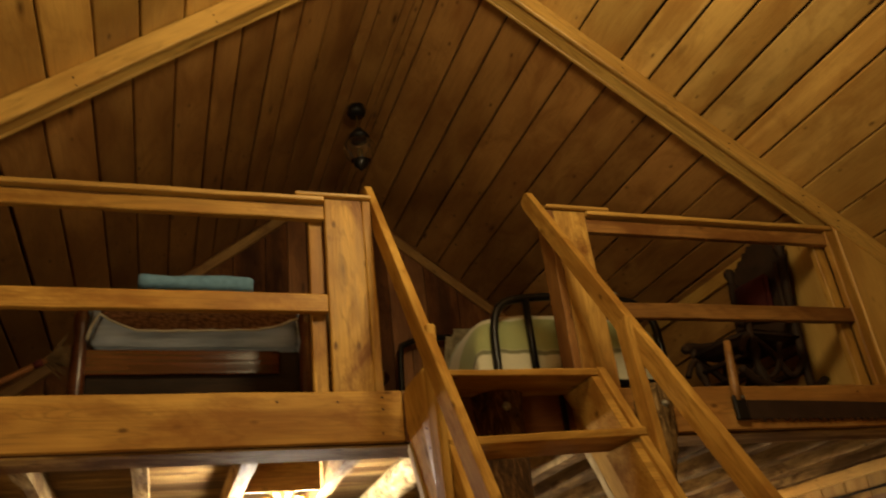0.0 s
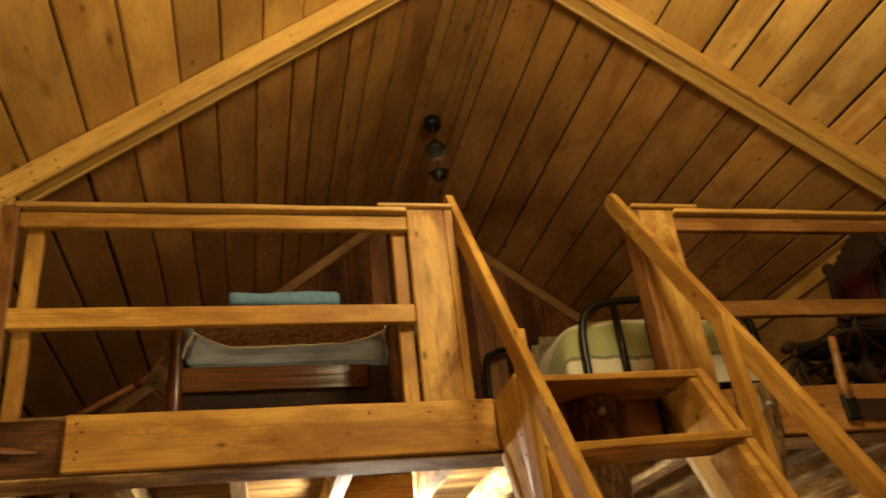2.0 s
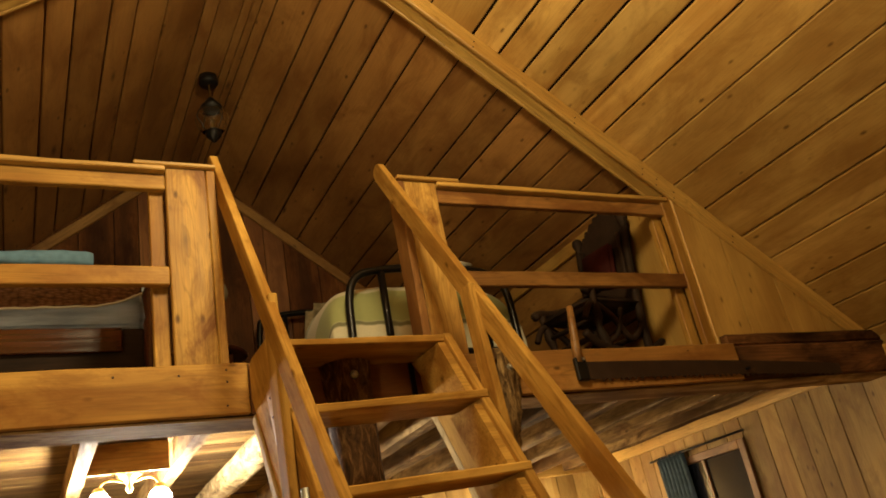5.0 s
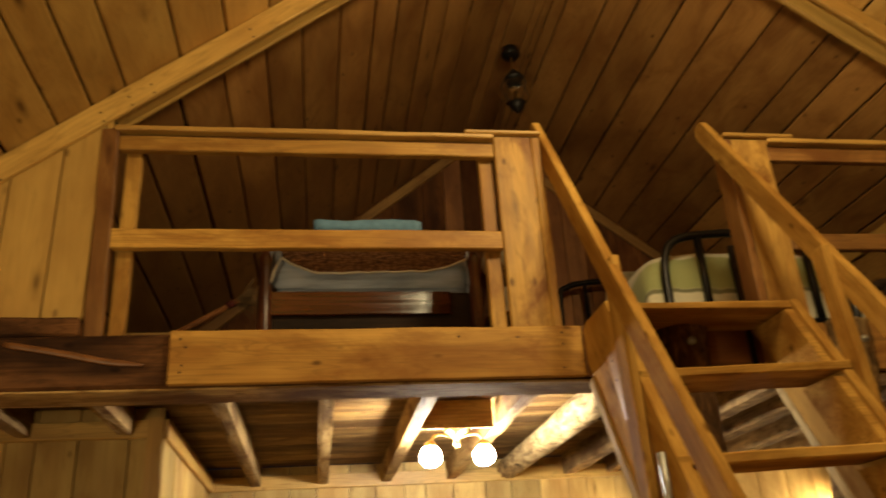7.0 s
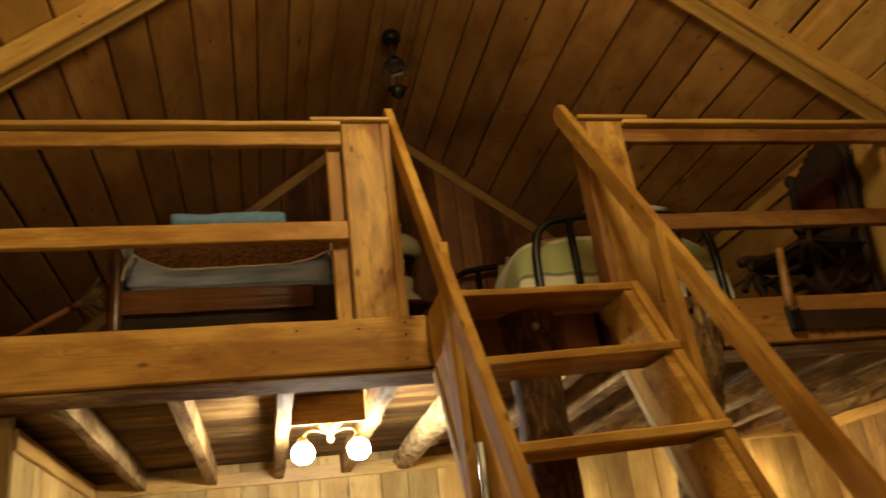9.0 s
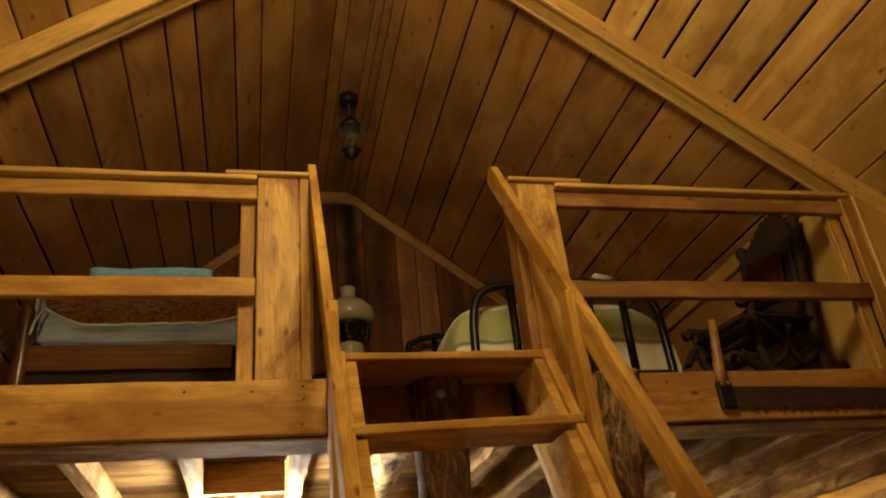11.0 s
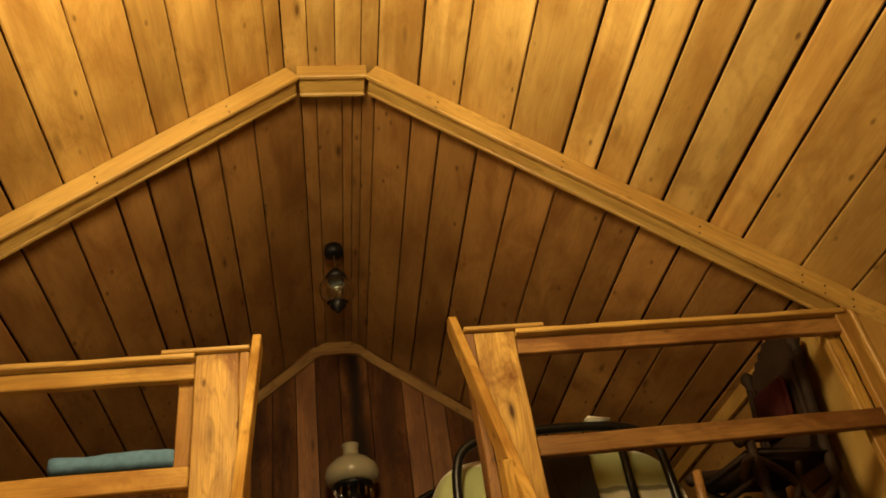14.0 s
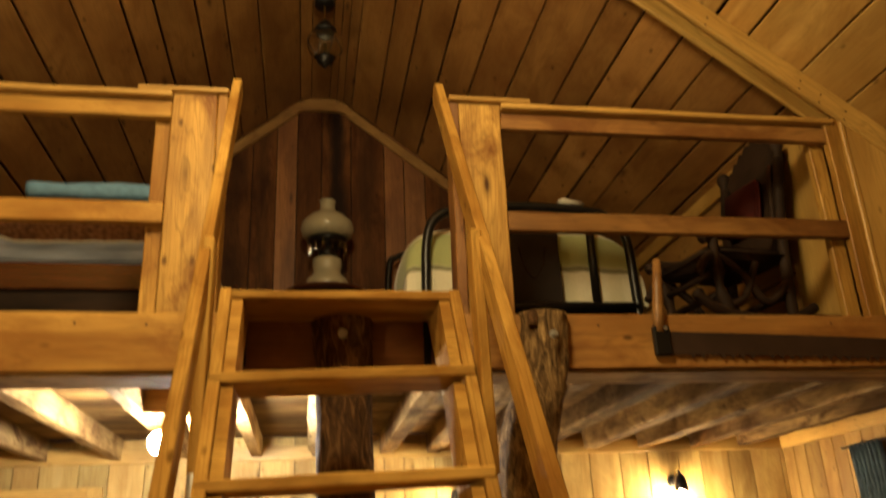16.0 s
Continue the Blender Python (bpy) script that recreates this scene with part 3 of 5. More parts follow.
slab("trim_board", (-2.026, 1.11, 2.24), (-2.0, WB - 0.03, 2.335), trim_wood, trim, long="Y")
slab("corner_board", (-2.10, 1.105, 0), (-2.028, 1.109, 2.345), trim_wood, trim, long="Z", bevel=0.001)
trim = thing("trim_back_wall", (0, WB, 2.3), "pale pine board along the top of the lower walls", "trim", kind="structure")
slab("trim_board", (-2.0, WB - 0.05, 2.24), (WR - 0.05, WB - 0.026, 2.335), trim_wood, trim)
slab("trim_board", (WR - 0.05, WF, 2.24), (WR - 0.026, WB - 0.05, 2.335), trim_wood, trim, long="Y")

# beams, joists, loft floor
beam = thing("main_beam", (0, 0, 2.27), "dark old hewn beam faced with pine boards, carrying the loft", "beam")
slab("hewn_beam", (WL, -0.058, 2.176), (WR, 0.145, 2.368), old_wood, beam, "dark weathered hewn timber", bevel=0.012)
# added skin, paler than the beam, for its underside lit from below
slab("soffit_board", (WL, -0.054, 2.168), (WR, 0.14, 2.1755), joist_wood, beam, "thin grey-brown skin added as the beam's lit underside", bevel=0.002)
slab("face_board", (-1.815, -0.086, 2.178), (-0.33, -0.059, 2.372), rail_wood, beam, "honey pine facing board")
# darker board here, with the treads' shade put into its colour
slab("face_board", (-0.326, -0.084, 2.18), (0.412, -0.059, 2.370), red_board, beam, "red-brown facing board behind the stairs, darkened for tread shade")
slab("face_board", (0.416, -0.086, 2.178), (2.19, -0.059, 2.372), face_wood, beam, "orange-brown facing board")
for bx in (-0.272, 0.335):
    slab("bracket", (bx - 0.012, -0.10, 2.19), (bx + 0.012, -0.0845, 2.35), iron, beam, "black iron stair bracket", long="Z")
slab("sill", (WL, -0.05, 2.370), (-2.13, 0.06, 2.4405), old_wood, beam, "dark weathered sill on the old timber", bevel=0.008)
slab("sill", (2.19, -0.05, 2.370), (WR, 0.06, 2.4335), old_wood, beam, "dark weathered sill on the old timber", bevel=0.008)
bm = tube(curve_points([(-2.36, 0, 2.338), (-2.16, 0, 2.300), (-2.03, 0, 2.272), (-1.90, 0, 2.256)], 5), [0.008] + [0.012] * 12 + [0.009, 0.006, 0.004], 8)
bmesh.ops.scale(bm, verts=bm.verts, vec=(1, 0.4, 1))
part("split", bm, red_board, beam, "pale split along the old timber", Matrix.Translation((0, -0.060, 0)), smooth=True)
def hewn(lo, hi, seed, rough):
    """A roughly squared timber along y, uneven on every side."""
    bm = bmesh.new()
    n = 26
    ring = [(-1, -1), (-0.33, -1.03), (0.33, -1.03), (1, -1), (1.03, 0), (1, 1), (-1, 1), (-1.03, 0)]
    hx, hz, ln = (hi[0] - lo[0]) / 2, (hi[2] - lo[2]) / 2, hi[1] - lo[1]
    rows = []
    for k in range(n + 1):
        u = ln * (k / n - 0.5)
        row = []
        for j, (px, pz) in enumerate(ring):
            q = Vector((u * 3.1 + seed, j * 1.3, seed * 2.7))
            low = 1.0 if pz < 0.5 else 0.0
            row.append(bm.verts.new((u, -px * hx + rough * noise.noise(q), pz * hz + low * rough * noise.noise(q * 1.7 + Vector((5, 0, 0))))))
        rows.append(row)
    for a, b in zip(rows, rows[1:]):
        for j in range(8):
            bm.faces.new((a[j], a[(j + 1) % 8], b[(j + 1) % 8], b[j]))
    bm.faces.new(rows[0][::-1])
    bm.faces.new(rows[-1])
    bmesh.ops.recalc_face_normals(bm, faces=bm.faces)
    return bm


for k, jx in enumerate((-3.1, -2.65, -2.2, -1.72, -1.27, -0.83, -0.38, 0.48, 0.80, 1.13, 1.53, 1.93, 2.33, 2.73, 3.10)):
    old = jx > 0.4
    lo, hi = (jx - (0.045 if old else 0.033), 0.146, 2.27 if old else 2.268), (jx + (0.045 if old else 0.033), WB - 0.03, 2.398)
    m = Matrix.Translation([(p + q) / 2 for p, q in zip(lo, hi)]) @ Matrix.Rotation(math.pi / 2, 4, "Z")
    jo = part("joist", hewn(lo, hi, k * 3.7, 0.009 if old else 0.005), dark_joist if old else joist_wood, None, at=m)
    tagged(jo, "dark weathered hewn joist under the loft floor" if old else "rough sawn pine joist under the loft floor", "joist", "joists under the loft")
log = part("log_joist", log_mesh([(0.03, 0.146, 2.325), (0.025, 1.5, 2.32), (0.03, WB - 0.03, 2.325)], [0.075, 0.08, 0.072], 2.0, rough=0.16), log_bark, smooth=True)
tagged(log, "round barked log joist under the loft floor", "joist", "joists under the loft")
deck = thing("loft_floor", (0, 1.4, 2.41), "rough sawn plank floor of the loft", "floor", kind="structure")
y, rng = 0.10, random.Random(11)
while y < WB - 0.05:
    w = rng.uniform(0.16, 0.24)
    slab("plank", (WL, y + 0.002, 2.4), (WR, min(y + w, WB), 2.43), deck_wood, deck, bevel=0.003)
    y += w + 0.003

# gable truss trim at the loft's edge
INN = 0.167
IZ = 4.818
truss = thing("trim_rafter", (X0, 0, IZ), "pale pine rafter casing framing the loft opening", "trim", kind="structure")
for s in (-1, 1):
    # casing front, soffit and edge bead down each slope
    c, sn = math.cos(ANG), math.sin(ANG)
    a = Vector((X0 + s * INN, 0, IZ))
    b = Vector((X0 + s * 3.38, 0, IZ - SL * (3.38 - INN)))
    n = Vector((s * sn, 0, c))
    for name, lift, y, wide, thick in (("casing", 0.05, -0.014, 0.098, 0.024), ("soffit", 0.034, 0.05, 0.02, 0.10), ("bead", 0.056, 0.112, 0.066, 0.022)):
        board(name, a + n * lift + Vector((0, y, 0)), b + n * lift + Vector((0, y, 0)), wide, thick, trim_wood, truss)
slab("casing", (X0 - INN - 0.012, -0.0255, IZ), (X0 + INN + 0.012, -0.002, RZF + 0.004), trim_wood, truss)
slab("soffit", (X0 - INN, 0.0, IZ + 0.022), (X0 + INN, 0.10, IZ + 0.04), trim_wood, truss)
slab("bead", (X0 - INN, 0.101, IZ + 0.008), (X0 + INN, 0.123, IZ + 0.08), trim_wood, truss)

for s in (-1, 1):
    for d in (0.5, 1.05, 1.6, 1.98, 2.06, 2.16, 2.5):
        for e in (0.012, 0.05):
            z = IZ - SL * (d - INN) + e
            part("nail", lathe([(0.001, -0.002), (0.0042, -0.002), (0.0045, 0.0012), (0.001, 0.0015)], 8), saw_steel, truss, at=Matrix.Translation((X0 + s * (d + 0.015 * (e > 0.02)), -0.027, z)) @ Matrix.Rotation(math.pi / 2, 4, "X"))

# board panels either side of the opening
boarded_wall("wall_panel_left", (WL, 0.02, 2.442), (1, 0, 0), -2.11 - WL, 2.442, 3, panel_wood, "honey pine boards beside the loft opening", 14, top=lambda s: RZ - 0.05 - SL * (abs(WL + s - X0) - RH),
             joints=[0.2, 0.43, 0.58, 0.77, 0.995, 1.172])
boarded_wall("wall_panel_right", (2.15, 0.02, 2.435), (1, 0, 0), WR - 2.15, 2.435, 3, panel_wood, "honey pine boards beside the loft opening", 15, top=lambda s: RZ - 0.05 - SL * (abs(2.15 + s - X0) - RH),
             joints=[0.3, 0.62, 0.9])

# gable trim in the loft
trim = thing("trim_gable", (X0, GB, RZ), "plain pine boards under the ceiling on the gable", "trim", kind="structure")
for s in (-1, 1):
    a = Vector((X0 + s * 0.20, GB - 0.036, RZ - 0.112))
    b = Vector((X0 + s * 3.3, GB - 0.036, RZ - 0.112 - SL * 3.1))
    board("trim_board", a, b, 0.075, 0.024, gable_trim, trim)
bm = bmesh.new()
arch = [(-0.24, -0.145), (-0.2, -0.06), (-0.1, -0.004), (0.1, -0.004), (0.2, -0.06), (0.24, -0.145), (0.12, -0.11), (-0.12, -0.11)]
f = [bm.verts.new((X0 + px, GB - 0.052, RZ + pz)) for px, pz in arch]
g = [bm.verts.new((X0 + px, GB - 0.024, RZ + pz)) for px, pz in arch]
bm.faces.new(f)
bm.faces.new(g[::-1])
for k in range(8):
    bm.faces.new((f[k], f[(k + 1) % 8], g[(k + 1) % 8], g[k]))
bmesh.ops.recalc_face_normals(bm, faces=bm.faces)
part("apex_board", bm, gable_trim, trim)

# ---- railing ----
left_rail = thing("railing", (-1.3, 0, 2.37), "honey pine loft railing with a broad flat post", "railing", "loft railings")
slab("post", (-0.574, 0.0, 2.37), (-0.412, 0.034, 3.251), post_wood, left_rail, "broad flat pine post with dark knots", long="Z")
slab("post_edge", (-0.410, -0.002, 2.37), (-0.374, 0.11, 3.251), rail_wood, left_rail, long="Z")
slab("stud", (-0.638, 0.045, 2.37), (-0.578, 0.085, 3.2285), rail_wood, left_rail, long="Z")
slab("cap", (-2.10, -0.02, 3.230), (-0.577, 0.085, 3.252), trim_wood, left_rail)
slab("post_cap", (-0.70, -0.022, 3.253), (-0.372, 0.112, 3.270), trim_wood, left_rail)
slab("top_rail", (-2.085, 0.005, 3.152), (-0.577, 0.04, 3.216), rail_wood, left_rail)
# dark strip stands in for the shadow groove under the cap
slab("fillet", (-2.085, 0.016, 3.217), (-0.577, 0.06, 3.2295), dim_wood, left_rail)
slab("middle_rail", (-2.075, 0.0, 2.727), (-0.577, 0.036, 2.807), rail_wood, left_rail)
board("end_post", (-2.094, 0.010, 2.374), (-2.117, 0.010, 3.24), 0.064, 0.04, dim_wood, left_rail, "darker end post")
slab("end_stud", (-2.06, 0.045, 2.37), (-2.0, 0.085, 3.2285), rail_wood, left_rail, long="Z")
right_rail = thing("railing", (1.4, 0, 2.37), "honey pine loft railing with a broad flat post", "railing", "loft railings")
slab("post", (0.509, 0.0, 2.37), (0.676, 0.034, 3.267), post_wood, right_rail, "broad flat pine post with dark knots", long="Z")
# post edge coloured darker as the post's shaded side
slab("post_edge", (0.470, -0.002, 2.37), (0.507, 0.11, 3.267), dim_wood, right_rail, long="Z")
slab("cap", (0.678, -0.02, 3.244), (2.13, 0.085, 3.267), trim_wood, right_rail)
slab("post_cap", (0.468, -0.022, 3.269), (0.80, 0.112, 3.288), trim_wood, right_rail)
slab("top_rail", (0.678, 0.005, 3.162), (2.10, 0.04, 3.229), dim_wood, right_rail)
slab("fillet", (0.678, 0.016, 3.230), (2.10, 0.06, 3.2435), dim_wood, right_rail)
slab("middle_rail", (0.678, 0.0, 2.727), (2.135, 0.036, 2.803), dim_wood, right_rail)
slab("end_post", (2.096, -0.004, 2.373), (2.162, 0.036, 3.278), rail_wood, right_rail, long="Z")
slab("end_strip", (2.164, -0.012, 2.373), (2.184, 0.018, 3.258), trim_wood, right_rail, "pale thin edging strip", long="Z")
slab("end_stud", (2.036, 0.045, 2.37), (2.10, 0.085, 3.238), rail_wood, right_rail, long="Z")

# knee walls of the loft
knee = thing("wall_knee_right", (2.14, 1.4, FLOOR2), "pale pine boarded knee wall in the loft", "wall", kind="structure")
for k in range(3):
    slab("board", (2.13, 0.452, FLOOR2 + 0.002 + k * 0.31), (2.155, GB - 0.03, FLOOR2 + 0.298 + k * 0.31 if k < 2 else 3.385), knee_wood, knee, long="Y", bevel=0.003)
slab("end_panel", (2.126, 0.09, FLOOR2 + 0.002), (2.155, 0.45, 3.328), panel_wood, knee, "plain pale pine end panel", long="Z", bevel=0.003)
slab("backing", (2.157, 0.09, FLOOR2), (2.2, GB - 0.03, 3.38), gap_dark, knee, long="Y")
slab("trim_board", (2.10, 0.21, 3.33), (2.128, GB - 0.03, 3.415), trim_wood, knee, long="Y")
# left knee wall assumed for closure; dark boards stand for the unlit side
boarded_wall("wall_knee_left", (-2.62, 0.09, FLOOR2), (0, 1, 0), GB - 0.12, FLOOR2, 3.02, gable_wood, "dark board wall assumed to close the loft's unlit left side", 21, normal=(1, 0, 0))

# ---- stairs ----
stairs = thing("stairs", (0.04, -0.9, 0), "steep open pine stairs with plain board handrails", "stairs")
RISE, RUN, Z1, Y1 = 0.295, 0.178, 2.365, -0.335
SLOPE = RUN / RISE
TOPZ = 2.372
LX, RX = -0.322, 0.402


def stair_y(z):
    return Y1 - (Z1 - z) * SLOPE


def stringer(name, x0, x1, front, back, top, bottom, material, label=""):
    """A side board in the stair's slope, cut level at its foot and off square at its top."""
    bm = bmesh.new()
    prof = [(stair_y(top) - front, top), (-0.13, top), (-0.09, top - 0.02), (-0.09, Z1 - (Y1 + back + 0.09) / SLOPE),
            (stair_y(bottom) + back, bottom), (stair_y(bottom) - front, bottom)]
    cx, cy, cz = (x0 + x1) / 2, (prof[0][0] + prof[4][0]) / 2, (top + bottom) / 2
    u = Vector((0, -SLOPE, -1)).normalized()
    side = Vector((1, 0, 0))
    w = u.cross(side)
    m = Matrix((u, side, w)).transposed().to_4x4()
    m.translation = (cx, cy, cz)
    inv = m.inverted()
    a = [bm.verts.new(inv @ Vector((x0, y, z))) for y, z in prof]
    b = [bm.verts.new(inv @ Vector((x1, y, z))) for y, z in prof]
    bm.faces.new(a)
    bm.faces.new(b[::-1])
    n = len(prof)
    for k in range(n):
        bm.faces.new((a[k], b[k], b[(k + 1) % n], a[(k + 1) % n]))
    bmesh.ops.recalc_face_normals(bm, faces=bm.faces)
    bmesh.ops.bevel(bm, geom=bm.edges[:], offset=0.003, segments=1, affect="EDGES")
    return part(name, bm, material, stairs, label, m)


stringer("stringer", LX - 0.004, LX + 0.030, 0.018, 0.33, TOPZ, 0.0, stair_wood)
stringer("stringer", RX - 0.030, RX + 0.004, 0.018, 0.33, TOPZ, 0.0, stair_wood)
for x0, x1 in ((LX - 0.012, LX + 0.03), (RX - 0.03, RX + 0.012)):
    a = Vector(((x0 + x1) / 2, stair_y(2.15) + 0.352, 2.15))
    b = Vector(((x0 + x1) / 2, stair_y(0.02) + 0.352, 0.02))
    board("batten", a, b, 0.042, x1 - x0, batten_wood, stairs, "pale rough batten", side=(1, 0, 0))
for k in range(8):
    z, y = Z1 - k * RISE, Y1 - k * RUN
    if k == 0:
        slab("tread", (LX - 0.002, y - 0.012, z - 0.026), (RX + 0.002, -0.09, z + 0.002), stair_wood, stairs)
    else:
        board("tread", (LX - 0.001, y + 0.085, z - 0.014), (RX + 0.001, y + 0.085, z + 0.004), 0.23, 0.03, stair_wood, stairs, side=(0, 0, 1))
    if k < 7:
        # cleats between the treads
        for x0, x1 in ((LX + 0.032, LX + 0.064), (RX - 0.064, RX - 0.032)):
            bm = bmesh.new()
            zt, zb = z - 0.032, z - RISE + 0.006
            prof = [(stair_y(zt) + 0.002, zt), (stair_y(zt) + 0.19, zt), (stair_y(zb) + 0.19, zb), (stair_y(zb) + 0.002, zb)]
            if k == 0:
                prof[1] = (-0.10, zt)
            c = Vector(((x0 + x1) / 2, stair_y((zt + zb) / 2) + 0.1, (zt + zb) / 2))
            f = [bm.verts.new(Vector((x0, py, pz)) - c) for py, pz in prof]
            g = [bm.verts.new(Vector((x1, py, pz)) - c) for py, pz in prof]
            bm.faces.new(f)
            bm.faces.new(g[::-1])
            for j in range(4):
                bm.faces.new((f[j], g[j], g[(j + 1) % 4], f[(j + 1) % 4]))
            bmesh.ops.recalc_face_normals(bm, faces=bm.faces)
            part("cleat", bm, stair_wood, stairs, at=Matrix.Translation(c))
# handrails with a rounded top end, and their uprights
for x0, x1, a_y, a_z, fall in ((-0.354, -0.354, 0.135, 3.380, 0.657), (0.450, 0.452, 0.145, 3.412, 0.680)):
    a = Vector((x0, a_y, a_z))
    b = Vector((x1, a_y - (a_z - 1.0) * fall, 1.0))
    u = (b - a).normalized()
    w = u.cross(Vector((1, 0, 0))).normalized()
    m = Matrix((u, Vector((1, 0, 0)), u.cross(Vector((1, 0, 0))))).transposed().to_4x4()
    m.translation = (a + b) / 2
    h, L = 0.043, (b - a).length / 2
    prof = [(-L + 0.05, -h), (-L + 0.012, -h * 0.7), (-L, -h * 0.1), (-L + 0.006, h * 0.6), (-L + 0.03, h), (L, h), (L, -h)]
    bm = bmesh.new()
    f = [bm.verts.new((px, -0.017, pz)) for px, pz in prof]
    g = [bm.verts.new((px, 0.017, pz)) for px, pz in prof]
    bm.faces.new(f)
    bm.faces.new(g[::-1])
    for j in range(7):
        bm.faces.new((f[j], g[j], g[(j + 1) % 7], f[(j + 1) % 7]))
    bmesh.ops.recalc_face_normals(bm, faces=bm.faces)
    bmesh.ops.bevel(bm, geom=bm.edges[:], offset=0.003, segments=1, affect="EDGES")
    part("handrail", bm, stair_wood, stairs, at=m)
board("upright", (-0.345, -0.50, 2.46), (-0.346, -0.53, 1.45), 0.085, 0.032, stair_wood, stairs, side=(1, 0, 0))
board("upright", (0.426, -0.505, 2.50), (0.424, -0.56, 1.78), 0.08, 0.032, stair_wood, stairs, side=(1, 0, 0))
board("upright", (-0.344, -1.22, 1.36), (-0.346, -1.26, 0.62), 0.085, 0.032, stair_wood, stairs, side=(1, 0, 0))
board("upright", (0.427, -1.30, 1.40), (0.424, -1.34, 0.66), 0.08, 0.032, stair_wood, stairs, side=(1, 0, 0))

bm = bmesh.new()
plate = [(-0.325, 2.178), (-0.455, 2.180), (-0.455, 1.925), (-0.405, 1.945)]
f = [bm.verts.new((-0.338, py, pz)) for py, pz in plate]
g = [bm.verts.new((-0.3265, py, pz)) for py, pz in plate]
bm.faces.new(f)
bm.faces.new(g[::-1])
for j in range(4):
    bm.faces.new((f[j], g[j], g[(j + 1) % 4], f[(j + 1) % 4]))
bmesh.ops.recalc_face_normals(bm, faces=bm.faces)
part("gusset", bm, rail_wood, stairs, "paler nailed gusset plate")
for py, pz in ((-0.37, 2.15), (-0.385, 2.08), (-0.425, 2.085), (-0.42, 2.02)):
    part("nail", lathe([(0.001, -0.002), (0.004, -0.002), (0.0045, 0.0012), (0.001, 0.0015)], 8), saw_steel, stairs, at=Matrix.Translation((-0.339, py, pz)) @ Matrix.Rotation(math.pi / 2, 4, "Y"))

part("steel_rod", tube([(-0.335, -0.63, 1.80), (-0.333, -0.64, 1.55)], 0.014, 12), steel, stairs, "grey steel rod", smooth=True)

# ---- log posts ----
def bolt(parent, at):
    m = Matrix.Translation(at) @ Matrix.Rotation(math.pi / 2, 4, "X")
    part("washer", lathe([(0.001, -0.01), (0.0155, -0.01), (0.016, 0.0), (0.0145, 0.003), (0.001, 0.003)], 20), steel, parent, at=m, smooth=False)
    part("bolt_head", lathe([(0.001, 0.003), (0.009, 0.003), (0.009, 0.010), (0.006, 0.013), (0.001, 0.013)], 6), steel, parent, at=m)


post = thing("log_post", (0.05, -0.08, 0), "barked dark log post bolted to the loft beam", "post", "log posts")
part("log", log_mesh([(0.06, -0.075, 0.0), (0.065, -0.08, 1.2), (0.057, -0.075, 2.0), (0.05, -0.082, 2.352)], [0.12, 0.10, 0.088, 0.105], 5.0), bark, post, smooth=True)
bolt(post, (0.047, -0.190, 2.274))
post = thing("log_post", (0.62, -0.08, 0), "crooked barked log post bolted to the loft beam", "post", "log posts")
part("log", log_mesh([(0.50, -0.08, 0.0), (0.58, -0.1, 1.2), (0.655, -0.085, 1.88), (0.735, -0.08, 2.15), (0.75, -0.088, 2.368)], [0.11, 0.10, 0.092, 0.082, 0.084], 7.0, rough=0.16), pale_bark, post, smooth=True)
bolt(post, (0.757, -0.172, 2.276))
part("knot", log_mesh([(0.70, -0.14, 2.36), (0.69, -0.155, 2.31)], [0.02, 0.016], 4.0, 12), bark, post, smooth=True)

# nail heads on the beam's boards
for nx, nz in ((-1.78, 2.34), (-1.775, 2.22), (-1.76, 2.31), (-1.77, 2.245), (-0.80, 2.335), (-0.58, 2.33), (-0.41, 2.345), (-0.41, 2.30), (-0.415, 2.21), (0.95, 2.33), (1.86, 2.34), (1.86, 2.21)):
    part("nail", lathe([(0.001, -0.002), (0.0042, -0.002), (0.0045, 0.0012), (0.001, 0.0015)], 8), saw_steel, beam, at=Matrix.Translation((nx, -0.087, nz)) @ Matrix.Rotation(math.pi / 2, 4, "X"))

# ---- light fittings ----
fixture = thing("ceiling_light", (-0.597, 1.30, 2.262), "lit two-globe brass ceiling light behind a brown board", "ceiling light")
slab("panel", (-0.80, 1.14, 2.255), (-0.43, 1.16, 2.398), rail_wood, fixture, "brown wooden board in front of the fitting")
part("canopy", lathe([(0.001, 0.0), (0.065, 0.0), (0.06, -0.018), (0.03, -0.035), (0.014, -0.06), (0.018, -0.075), (0.010, -0.095), (0.001, -0.1)], 24), brass, fixture, at=Matrix.Translation((-0.597, 1.30, 2.284)), smooth=True)
for sgn, g in zip((-1, 1), GLOBES):
    part("arm", tube(curve_points([(-0.597 + sgn * 0.02, 1.30, 2.24), (-0.597 + sgn * 0.07, 1.30, 2.255), (-0.597 + sgn * 0.115, 1.30, 2.25), (g[0], g[1], 2.215)], 5), 0.007), brass, fixture, smooth=True)
    gl = part("globe", lathe([(0.022 , 0.05), (0.034, 0.043), (0.048, 0.026), (0.055, 0.0), (0.05, -0.025), (0.036, -0.043), (0.018, -0.052), (0.001, -0.054)], 20), globe_glow, fixture, "glowing opal globe", Matrix.Translation(g), smooth=True)
    part("fitter", lathe([(0.001, 0.078), (0.02, 0.076), (0.03, 0.06), (0.03, 0.048), (0.001, 0.047)], 20), brass, fixture, at=Matrix.Translation(g), smooth=True)

